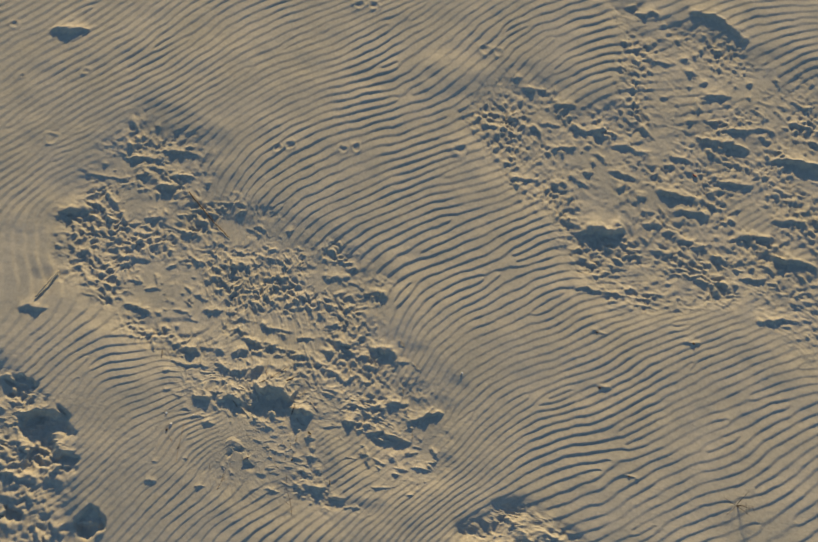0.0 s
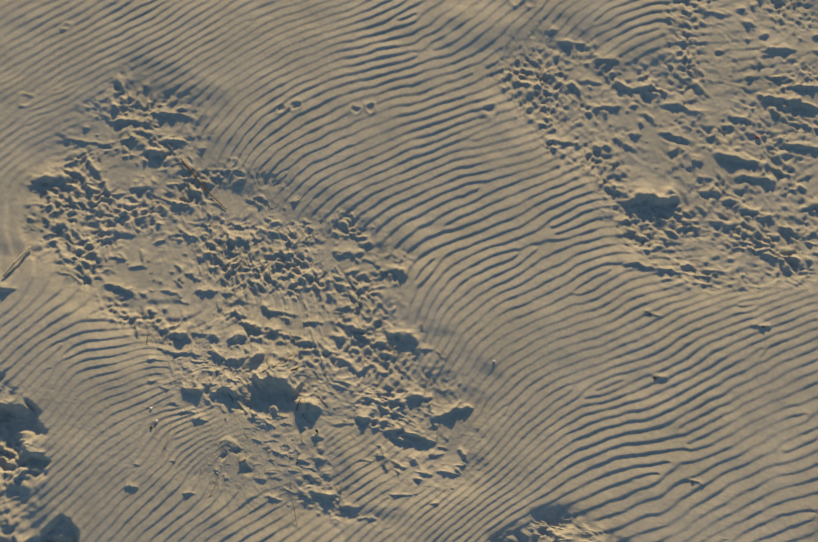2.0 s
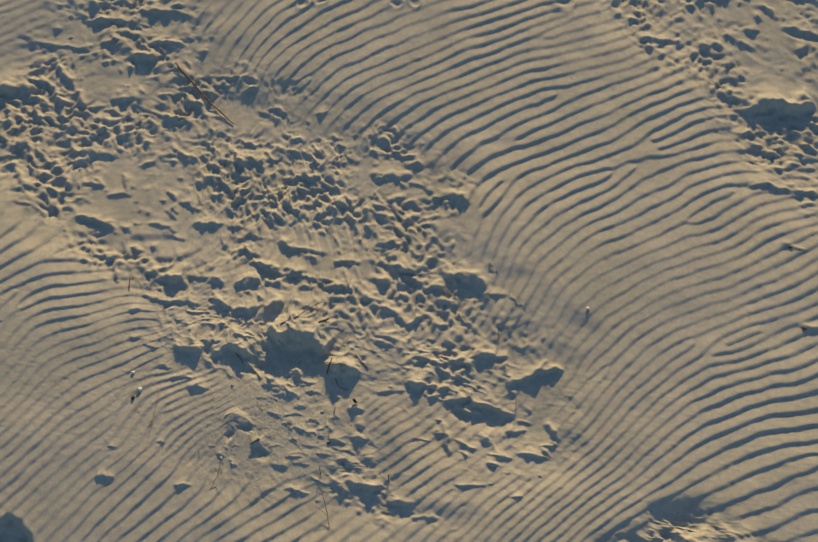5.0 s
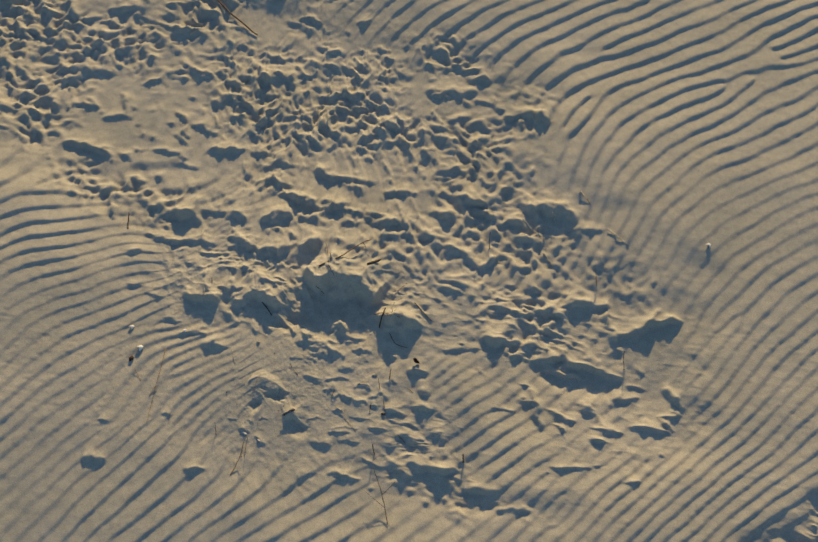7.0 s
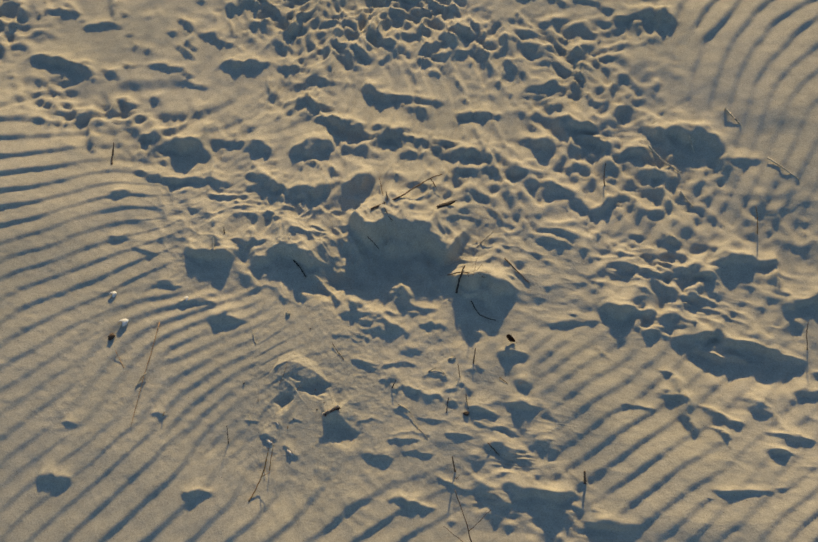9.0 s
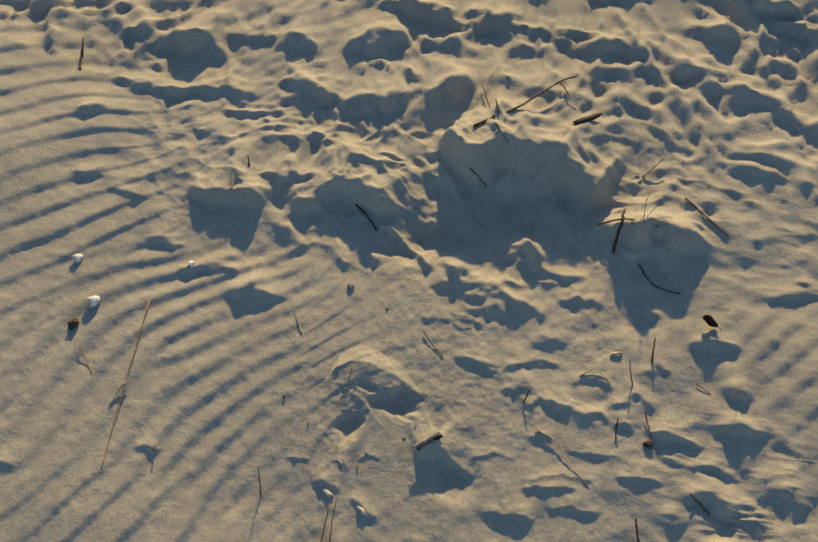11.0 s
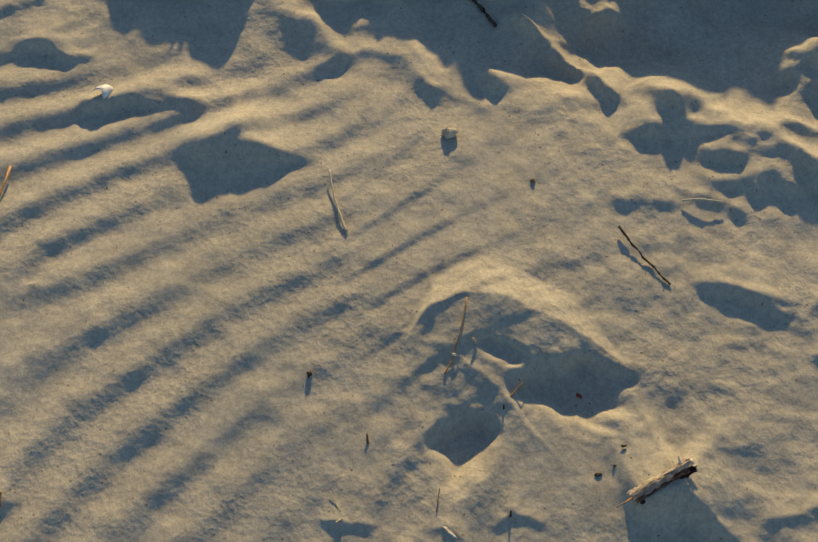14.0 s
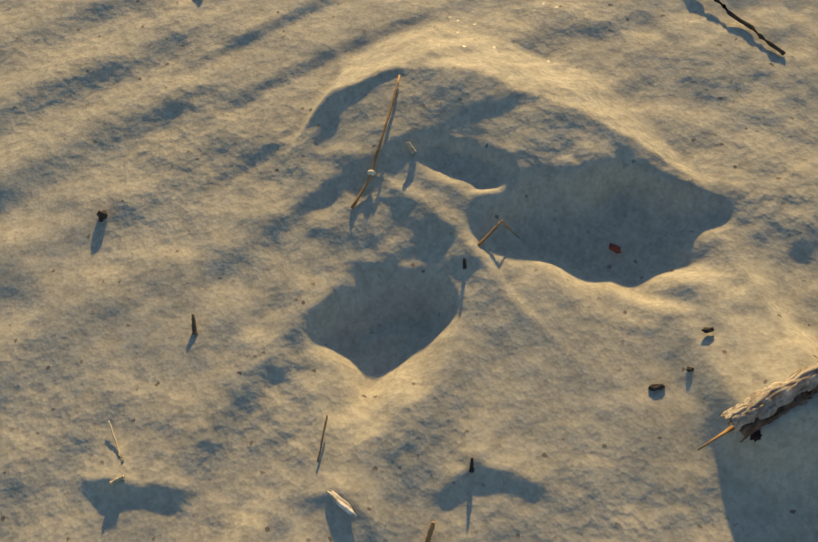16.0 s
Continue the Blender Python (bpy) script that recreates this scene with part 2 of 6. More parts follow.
def ripples():
    x, y = np.clip(XX, -5, 5.5), np.clip(YY, 0.4, 9)
    phase = RIPPLE_GRADE[0] * x + RIPPLE_GRADE[1] * y
    for k, swell in enumerate(RIPPLE_SWELLS):
        cx, cy = -4.0 + 0.9 * (k % 10), 1.0 + 0.85 * (k // 10)
        phase += swell * np.exp(-((x - cx) ** 2 + (y - cy) ** 2) / (2 * 0.75 ** 2))
    for k, swell in enumerate(RIPPLE_BENDS):
        cx, cy = -2.3 + 0.52 * (k % 10), 1.5 + 0.45 * (k // 10)
        phase += swell * np.exp(-((x - cx) ** 2 + (y - cy) ** 2) / (2 * 0.40 ** 2))
    for k, swell in enumerate(RIPPLE_TURNS):
        cx, cy = -1.8 + 0.17 * (k % 7), 2.05 + 0.17 * (k // 7)
        phase += swell * np.exp(-((x - cx) ** 2 + (y - cy) ** 2) / (2 * 0.16 ** 2))
    phase += 0.14 * smooth_noise(XX, YY, 0.40, 51) + 0.14 * smooth_noise(XX, YY, 0.17, 52) + 0.07 * smooth_noise(XX, YY, 0.075, 53)
    down, across = np.gradient(phase, GY, GX)
    # forks, where one crest splits into two: pairs of opposite turns a hand or two apart
    rnd = random.Random(404)
    near = (np.abs(XX) < 4.6) & (YY > 0.9) & (YY < 8.3)
    xs, ys = XX[near], YY[near]
    forks = np.zeros(xs.shape)
    for _ in range(84):
        fx, fy, gap, lean = rnd.uniform(-3.9, 3.9), rnd.uniform(1.3, 7.4), rnd.uniform(0.08, 0.40), rnd.gauss(0.75, 0.4)
        gx, gy = gap * math.cos(lean), gap * math.sin(lean)
        if -1.6 < fx < -0.6 and 2.0 < fy < 2.9:
            continue
        forks += (np.arctan2(ys - fy, xs - fx) - np.arctan2(ys - fy - gy, xs - fx - gx)) / (2 * math.pi) * rnd.choice((-1, 1))
    phase[near] += forks
    def wave(p, crest_at, softness):
        """A ripple: steep away from the sun up to its crest, then a long, even back."""
        f = p - np.floor(p)
        back = np.maximum(f - crest_at, 0) / (1 - crest_at)
        return np.where(f < crest_at, 0.5 - 0.5 * np.cos(np.pi * f / crest_at), 1 - (1 - softness) * back ** 1.15 - softness * (0.5 - 0.5 * np.cos(np.pi * back))) - 0.5
    # long ripples stand taller than short ones
    length = 1 / np.clip(np.hypot(down, across), 8, 30)
    tall = np.clip(0.095 * length - 0.0006, 0.0034, 0.0070) * (0.92 + 0.42 * smooth_noise(XX, YY, 0.5, 56) + 0.25 * smooth_noise(XX, YY, 0.12, 57))
    worn = 1 - ROUGH * np.clip(0.55 + 0.7 * smooth_noise(XX, YY, 0.3, 66), 0.15 + 0.7 * NEAR_SPOT, 0.95)
    # beside the hummock they are low and soft, and die out towards it
    u, v = np.clip((XX + 1.15) / 0.2, -1.8, 1.2), np.clip((YY - 2.42) / 0.2, -1.5, 1.5)
    beside = sum(c * u ** i * v ** j for (i, j), c in NEAR_BENDS.items()) + sum(np.arctan2(YY - fy, XX - fx) for fx, fy in NEAR_FORKS) / (2 * math.pi) + 0.10 * smooth_noise(XX, YY, 0.11, 54) + 0.05 * smooth_noise(XX, YY, 0.05, 55)
    close = 0.0032 * (0.82 + 0.5 * smooth_noise(XX, YY, 0.12, 58)) * np.clip(1 - 2.6 * (XX + 1.06), 0.35, 1.35)
    return tall * wave(phase, 0.25, 0.15) * worn * (1 - NEAR_FIELD) + close * wave(beside, 0.42, 0.8) * NEAR_FIELD


HEIGHT = ripples() * NEAR_VIEW * ramp_up(YY, 1.2, 1.4) * ramp_up(-YY, -8.1, -7.9) * ramp_up(XX, -4.1, -3.9) * ramp_up(-XX, -3.9, -3.7)
# broad relief: the rippled ridges stand a little above the rough ground
HEIGHT += (0.010 + 0.014 * (1 - NEAR_SPOT)) * (1 - SUNK) - 0.012 * SUNK * NEAR_VIEW * (1 - NEAR_SPOT) + 0.010 * (1 - NEAR_SPOT) * smooth_noise(XX, YY, 0.9, 61) + 0.25 * smooth_noise(XX, YY, 40.0, 62) * np.clip((np.hypot(XX, YY - 4.2) - 8) / 40, 0, 1)

# a low, broad rise that falls away from the sun on the near side of the hollow
HEIGHT += ramp_up(-XX, -1.1, -0.1) * ramp_up(XX, -3.6, -2.6) * np.interp(YY, (0.8, 1.3, 2.20, 2.42, 2.80, 2.92, 3.2, 4.2, 5.0), (-0.050, -0.046, -0.005, 0.0, 0.007, 0.008, 0.006, -0.014, 0.0))


def window(x0, x1, y0, y1):
    i0, i1 = np.searchsorted(GX, (x0, x1))
    j0, j1 = np.searchsorted(GY, (y0, y1))
    return slice(j0, j1), slice(i0, i1)


def crest(points, up=2.0, lee=0.55, ragged=0.42, seed=1, blunt=0.9):
    """A blown-up lip of sand along points (x, y, height): sloping towards the sun by up times its height, steep behind."""
    points = sorted(points)
    top = max(p[2] for p in points)
    pad = 3.0 * max(up, 1.0) * top + 0.02
    xs, ys = [p[0] for p in points], [p[1] for p in points]
    win = window(min(xs) - pad, max(xs) + pad, min(ys) - pad, max(ys) + pad)
    x, y = XX[win], YY[win]
    if not x.size:
        return
    n1 = smooth_noise(x, y, 1.6 * top + 0.01, seed + 71)
    n2 = smooth_noise(x, y, 0.6 * top + 0.005, seed + 72)
    x, y = x + ragged * top * n1, y + ragged * top * (0.7 * n2 + n1)
    notch = 1 - 0.30 * ragged * (1 + smooth_noise(x, y, 0.5 * top + 0.008, seed + 73))
    rise = np.zeros(x.shape)
    for (ax, ay, ah), (bx, by, bh) in zip(points, points[1:]):
        ux, uy = bx - ax, by - ay
        length = max(math.hypot(ux, uy), 1e-4)
        ux, uy = ux / length, uy / length
        s = (x - ax) * ux + (y - ay) * uy
        d = -(x - ax) * uy + (y - ay) * ux
        h = ah + (bh - ah) * np.clip(s / length, 0, 1)
        over = np.maximum(np.maximum(-s, s - length), 0)
        ends = np.exp(-(over / (blunt * h + 0.004)) ** 2)
        across = np.where(d > 0, np.exp(-((np.sqrt(d * d + 1e-6) / (up * h + 0.002)) ** 1.15)), np.exp(-((d / (lee * h + 0.003)) ** 2)))
        rise = np.maximum(rise, h * ends * across)
    HEIGHT[win] += rise * notch


def ring(x, y, r, h):
    """A print pressed into the sand, with a raised rim."""
    win = window(x - 3 * r, x + 3 * r, y - 3 * r, y + 3 * r)
    xs, ys = XX[win], YY[win]
    if not xs.size:
        return
    q = np.hypot(xs - x + 0.3 * r * smooth_noise(xs, ys, r, 83), ys - y + 0.3 * r * smooth_noise(xs, ys, r, 84)) / r
    HEIGHT[win] += h * (np.exp(-((q - 1.0) / 0.35) ** 2) - 0.9 * np.exp(-(q / 0.7) ** 2))


def mound(x, y, rx, ry, h):
    """A rounded swelling (h above 0) or hollow (h below 0)."""
    win = window(x - 2.6 * rx, x + 2.6 * rx, y - 2.6 * ry, y + 2.6 * ry)
    xs, ys = XX[win], YY[win]
    if not xs.size:
        return
    xs = xs + 0.25 * rx * smooth_noise(xs, ys, rx * 0.8, 81)
    ys = ys + 0.25 * ry * smooth_noise(xs, ys, ry * 0.8, 82)
    q = ((xs - x) / rx) ** 2 + ((ys - y) / ry) ** 2
    HEIGHT[win] += h * np.exp(-q ** 1.4)


def dune(points, up=3.5, lee=4.6, ragged=0.1, seed=1):
    """A small dune along points (x, y, height): an even slope towards the sun and an even, longer one behind, with a sharp top."""
    top = max(p[2] for p in points)
    xs, ys = [p[0] for p in points], [p[1] for p in points]
    pad = 1.3 * max(up, lee) * top
    win = window(min(xs) - pad, max(xs) + pad, min(ys) - pad, max(ys) + pad)
    x, y = XX[win], YY[win]
    if not x.size:
        return
    y = y + ragged * top * (smooth_noise(x, y, 0.9 * top, seed + 74) + 0.6 * smooth_noise(x, y, 0.35 * top, seed + 75))
    along = np.interp(x, xs, ys)
    h = np.interp(x, xs, [p[2] for p in points])
    far = np.maximum(np.maximum(xs[0] - x, x - xs[-1]), 0)
    d = y - along
    rise = h - np.maximum(d / up, -d / lee) - far / 3.0
    HEIGHT[win] += np.sqrt(np.maximum(rise, 0) ** 2 + (0.08 * top) ** 2) - 0.08 * top


def scoop(x, y, rx, ry, turn, depth, sharp=0.22, floor=0.95, ragged=0.16):
    """A pit with a steep wall towards the sun and a floor that climbs gently away from it."""
    reach = 1.5 * max(rx, ry)
    win = window(x - reach, x + reach, y - reach, y + reach)
    xs, ys = XX[win], YY[win]
    if not xs.size:
        return
    xs = xs - x + ragged * rx * smooth_noise(xs, ys, rx * 0.6, 86)
    ys = ys - y + ragged * ry * smooth_noise(xs, ys, ry * 0.6, 87)
    c, s = math.cos(radians(turn)), math.sin(radians(turn))
    u, v = (c * xs + s * ys) / rx, (c * ys - s * xs) / ry
    q = np.hypot(u, v)
    away = np.clip(0.5 - 0.5 * v / np.maximum(q, 1e-3), 0, 1) ** 1.5
    k = np.clip((1 - q) / (sharp + (floor - sharp) * away), 0, 1)
    HEIGHT[win] -= depth * k * k * (3 - 2 * k)


# the hollow and the tall lips about it
mound(-0.816, 2.722, 0.061, 0.046, -0.016)
crest([(-0.780, 2.940, 0.0547), (-0.733, 2.941, 0.0745), (-0.679, 2.940, 0.0765), (-0.611, 2.928, 0.0712), (-0.539, 2.895, 0.0504)], up=1.1, blunt=0.25)
mound(-0.658, 2.823, 0.150, 0.132, -0.017)
crest([(-0.847, 3.039, 0.0220), (-0.826, 3.056, 0.0328), (-0.807, 3.058, 0.0194)], up=1.0, lee=0.5)
crest([(-1.026, 2.763, 0.0199), (-1.011, 2.789, 0.0286), (-0.981, 2.814, 0.0361), (-0.937, 2.817, 0.0372), (-0.897, 2.800, 0.0297)], up=1.6, lee=0.45, ragged=0.25)
crest([(-0.884, 2.739, 0.0110), (-0.845, 2.710, 0.0156), (-0.808, 2.690, 0.0119)], up=0.7, lee=0.5)
crest([(-1.212, 2.751, 0.0225), (-1.172, 2.762, 0.0286), (-1.125, 2.754, 0.0200)], up=1.9, ragged=0.25)
crest([(-1.111, 2.564, 0.0028), (-1.091, 2.580, 0.0161), (-1.076, 2.590, 0.0171), (-1.049, 2.584, 0.0106), (-1.018, 2.584, 0.0023)], up=1.6, lee=0.9, ragged=0.2)
crest([(-0.503, 2.796, 0.0311), (-0.471, 2.798, 0.0437), (-0.421, 2.797, 0.0440), (-0.379, 2.787, 0.0290)], up=0.9)
mound(-0.766, 2.701, 0.039, 0.032, 0.014)
mound(-0.646, 2.723, 0.029, 0.024, 0.008)
mound(-0.450, 2.675, 0.090, 0.055, -0.011)
# pits and tails of blown sand beside the hollow
crest([(-1.185, 2.850, 0.0060), (-1.155, 2.800, 0.0095), (-1.115, 2.750, 0.0105), (-1.070, 2.715, 0.0085), (-1.020, 2.690, 0.0050)], up=3.2, lee=2.2, ragged=0.12)
crest([(-1.031, 2.671, 0.0043), (-0.999, 2.695, 0.0058), (-0.968, 2.689, 0.0058), (-0.941, 2.661, 0.0043)], up=2.4, lee=1.2, ragged=0.15)
crest([(-0.838, 2.859, 0.0058), (-0.805, 2.852, 0.0077), (-0.774, 2.825, 0.0077), (-0.790, 2.793, 0.0058)], up=1.8, lee=1.0, ragged=0.15)
crest([(-0.683, 2.722, 0.0055), (-0.652, 2.742, 0.0073), (-0.622, 2.708, 0.0080), (-0.587, 2.703, 0.0073), (-0.556, 2.708, 0.0055)], up=2.0, lee=0.9, ragged=0.15)
crest([(-0.779, 2.650, 0.0047), (-0.750, 2.652, 0.0060), (-0.717, 2.661, 0.0047)], up=2.6, lee=0.7, ragged=0.15)
# the scoured hummock
mound(-0.860, 2.400, 0.260, 0.220, 0.006)
dune([(-0.921, 2.455, 0.0030), (-0.911, 2.476, 0.0085), (-0.897, 2.484, 0.0112), (-0.880, 2.491, 0.0122), (-0.862, 2.489, 0.0120), (-0.843, 2.484, 0.0112), (-0.821, 2.479, 0.0098), (-0.802, 2.471, 0.0070), (-0.785, 2.462, 0.0035)], up=2.7, lee=6.6, ragged=0.10)
scoop(-0.806, 2.434, 0.044, 0.028, -4, 0.0088, 0.42, 0.80, 0.22)
scoop(-0.856, 2.452, 0.021, 0.010, -14, 0.0036, 0.45, 0.90, 0.22)
scoop(-0.875, 2.387, 0.023, 0.035, -14, 0.0098, 0.50, 0.98, 0.22)
scoop(-0.908, 2.452, 0.006, 0.016, 0, 0.0012, 0.35)
dune([(-0.890, 2.446, 0.0003), (-0.866, 2.434, 0.0013), (-0.848, 2.420, 0.0014), (-0.832, 2.404, 0.0008), (-0.810, 2.388, 0.0002)], up=5.0, lee=9.0, ragged=0.15)
crest([(-0.881, 2.336, 0.0020), (-0.876, 2.337, 0.0031), (-0.868, 2.332, 0.0020)], up=1.1, lee=0.5)
crest([(-0.845, 2.347, 0.0020), (-0.839, 2.354, 0.0026), (-0.831, 2.353, 0.0020), (-0.822, 2.351, 0.0020)], up=1.3, lee=0.6)
# the hummock under the bark
crest([(-0.759, 2.374, 0.0148), (-0.751, 2.379, 0.0167), (-0.740, 2.387, 0.0166), (-0.722, 2.375, 0.0107), (-0.698, 2.359, 0.0051), (-0.679, 2.352, 0.0015)], up=1.5, lee=0.6, ragged=0.08, blunt=0.3)
mound(-0.712, 2.342, 0.036, 0.030, -0.010)
crest([(-0.796, 2.457, 0.0021), (-0.771, 2.460, 0.0028), (-0.745, 2.461, 0.0027)], up=3.5, lee=4.0, ragged=0.3)
# thin lit ridges
crest([(-0.540, 3.301, 0.0067), (-0.501, 3.231, 0.0082), (-0.458, 3.166, 0.0080), (-0.417, 3.113, 0.0050)], up=1.1, lee=0.9, ragged=0.15)
crest([(-0.453, 3.117, 0.0051), (-0.407, 3.070, 0.0071), (-0.368, 3.012, 0.0069), (-0.326, 2.959, 0.0042)], up=1.1, lee=0.9, ragged=0.15)
crest([(-1.131, 3.058, 0.0046), (-1.092, 3.025, 0.0062), (-1.059, 3.010, 0.0034)], up=1.1, lee=0.9, ragged=0.15)
crest([(-0.407, 2.880, 0.0036), (-0.363, 2.850, 0.0045), (-0.323, 2.821, 0.0030)], up=1.1, lee=0.9, ragged=0.15)
crest([(-0.834, 2.899, 0.0063), (-0.799, 2.859, 0.0077), (-0.758, 2.803, 0.0045)], up=1.1, lee=0.9, ragged=0.15)
crest([(-0.675, 2.742, 0.0044), (-0.654, 2.751, 0.0068), (-0.630, 2.732, 0.0068), (-0.617, 2.710, 0.0034)], up=1.1, lee=0.9, ragged=0.15)
crest([(-0.307, 3.286, 0.0048), (-0.260, 3.226, 0.0064), (-0.213, 3.160, 0.0045)], up=1.1, lee=0.9, ragged=0.15)
crest([(-0.479, 3.781, 0.0050), (-0.424, 3.728, 0.0077), (-0.347, 3.647, 0.0054)], up=1.1, lee=0.9, ragged=0.15)
crest([(-0.254, 3.412, 0.0046), (-0.223, 3.377, 0.0071), (-0.187, 3.327, 0.0050)], up=1.1, lee=0.9, ragged=0.15)
crest([(-0.423, 3.108, 0.0043), (-0.371, 3.042, 0.0066), (-0.306, 2.983, 0.0047)], up=1.1, lee=0.9, ragged=0.15)
crest([(-0.495, 3.344, 0.0041), (-0.448, 3.265, 0.0065), (-0.390, 3.172, 0.0044)], up=1.1, lee=0.9, ragged=0.15)
crest([(-0.923, 3.155, 0.0039), (-0.856, 3.177, 0.0059), (-0.778, 3.225, 0.0040)], up=1.1, lee=0.9, ragged=0.15)
crest([(-1.254, 3.890, 0.0046), (-1.183, 3.809, 0.0068), (-1.138, 3.742, 0.0045)], up=1.1, lee=0.9, ragged=0.15)
# lips and hummocks close by
crest([(-1.139, 3.016, 0.0113), (-1.072, 3.003, 0.0203), (-1.017, 3.003, 0.0166), (-0.972, 2.975, 0.0119)], up=2.0, seed=8)
crest([(-0.978, 3.002, 0.0113), (-0.943, 3.004, 0.0229), (-0.917, 3.020, 0.0221), (-0.896, 3.034, 0.0105)], up=1.7, seed=9)
crest([(-1.440, 2.982, 0.0077), (-1.404, 2.974, 0.0132), (-1.375, 2.973, 0.0123), (-1.335, 2.962, 0.0095)], up=1.7, seed=25)
crest([(-1.336, 2.965, 0.0105), (-1.281, 2.985, 0.0132), (-1.236, 2.993, 0.0104), (-1.191, 2.985, 0.0073)], up=2.4, seed=4)
crest([(-1.359, 3.095, 0.0194), (-1.342, 3.095, 0.0229), (-1.319, 3.099, 0.0194), (-1.304, 3.096, 0.0134)], up=2.7, seed=18)
crest([(-1.492, 3.102, 0.0091), (-1.465, 3.106, 0.0118), (-1.448, 3.105, 0.0111), (-1.424, 3.106, 0.0080)], up=2.7, seed=13)
crest([(-1.166, 3.117, 0.0076), (-1.144, 3.119, 0.0153), (-1.122, 3.120, 0.0126), (-1.105, 3.123, 0.0088)], up=3.1, seed=2)
crest([(-1.024, 3.125, 0.0140), (-0.992, 3.131, 0.0212), (-0.969, 3.145, 0.0205), (-0.940, 3.164, 0.0157)], up=2.4, seed=21)
crest([(-1.114, 2.808, 0.0080), (-1.086, 2.805, 0.0166), (-1.063, 2.815, 0.0155), (-1.045, 2.815, 0.0079)], up=2.7, seed=19)
crest([(-1.268, 2.650, 0.0051), (-1.252, 2.653, 0.0082), (-1.234, 2.646, 0.0077), (-1.217, 2.648, 0.0034)], up=2.4, seed=28)
crest([(-1.194, 2.607, 0.0051), (-1.169, 2.612, 0.0090), (-1.137, 2.620, 0.0081), (-1.117, 2.618, 0.0051)], up=1.7, seed=28)
crest([(-0.424, 2.465, 0.0068), (-0.403, 2.466, 0.0113), (-0.383, 2.461, 0.0113), (-0.367, 2.455, 0.0064)], up=1.7, seed=17)
crest([(-0.365, 2.419, 0.0037), (-0.346, 2.425, 0.0060), (-0.327, 2.422, 0.0058), (-0.306, 2.417, 0.0042)], up=2.7, seed=17)
crest([(-0.317, 2.545, 0.0099), (-0.311, 2.545, 0.0135), (-0.300, 2.545, 0.0132), (-0.291, 2.549, 0.0082)], up=2.9, seed=9)
crest([(-0.327, 2.490, 0.0104), (-0.307, 2.496, 0.0153), (-0.293, 2.493, 0.0121), (-0.271, 2.490, 0.0104)], up=2.5, seed=2)
crest([(-0.366, 2.616, 0.0110), (-0.351, 2.619, 0.0163), (-0.337, 2.616, 0.0127), (-0.317, 2.615, 0.0090)], up=2.0, seed=22)
crest([(-0.725, 2.614, 0.0048), (-0.699, 2.622, 0.0098), (-0.673, 2.627, 0.0089), (-0.651, 2.624, 0.0068)], up=3.1, lee=1.0, ragged=0.6, seed=5)
crest([(-0.695, 2.668, 0.0048), (-0.676, 2.674, 0.0061), (-0.657, 2.673, 0.0061), (-0.640, 2.676, 0.0033)], up=3.5, lee=1.0, ragged=0.6, seed=7)
crest([(-0.782, 2.654, 0.0042), (-0.757, 2.665, 0.0058), (-0.729, 2.665, 0.0055), (-0.707, 2.664, 0.0034)], up=3.1, lee=1.0, ragged=0.6, seed=17)
crest([(-0.724, 2.528, 0.0017), (-0.708, 2.530, 0.0032), (-0.687, 2.526, 0.0031), (-0.670, 2.525, 0.0015)], up=4.0, lee=1.0, ragged=0.6, seed=29)
crest([(-0.792, 2.586, 0.0022), (-0.781, 2.586, 0.0030), (-0.766, 2.592, 0.0027), (-0.751, 2.590, 0.0018)], up=3.4, lee=1.0, ragged=0.6, seed=15)
crest([(-0.753, 2.603, 0.0024), (-0.736, 2.600, 0.0045), (-0.724, 2.599, 0.0038), (-0.705, 2.595, 0.0033)], up=3.1, lee=1.0, ragged=0.6, seed=5)
crest([(-0.640, 3.238, 0.0126), (-0.624, 3.234, 0.0161), (-0.604, 3.231, 0.0142), (-0.579, 3.230, 0.0088)], up=2.5, seed=25)
crest([(-0.572, 3.143, 0.0115), (-0.528, 3.146, 0.0137), (-0.488, 3.169, 0.0108), (-0.458, 3.164, 0.0056)], up=2.5, seed=2)
crest([(-0.431, 3.173, 0.0106), (-0.396, 3.175, 0.0155), (-0.368, 3.173, 0.0150), (-0.335, 3.174, 0.0061)], up=2.4, seed=13)
crest([(-0.325, 3.119, 0.0083), (-0.304, 3.125, 0.0111), (-0.276, 3.125, 0.0092), (-0.247, 3.127, 0.0074)], up=2.4, seed=23)
crest([(-0.314, 2.962, 0.0083), (-0.287, 2.963, 0.0114), (-0.264, 2.960, 0.0099), (-0.234, 2.958, 0.0060)], up=2.4, seed=12)
crest([(-0.390, 3.280, 0.0064), (-0.356, 3.281, 0.0118), (-0.318, 3.290, 0.0099), (-0.288, 3.292, 0.0057)], up=2.2, seed=12)
crest([(-0.819, 3.260, 0.0100), (-0.788, 3.246, 0.0176), (-0.757, 3.246, 0.0166), (-0.735, 3.240, 0.0107)], up=2.2, seed=11)
crest([(-0.933, 3.232, 0.0122), (-0.911, 3.237, 0.0145), (-0.893, 3.236, 0.0135), (-0.872, 3.239, 0.0069)], up=2.2, seed=3)
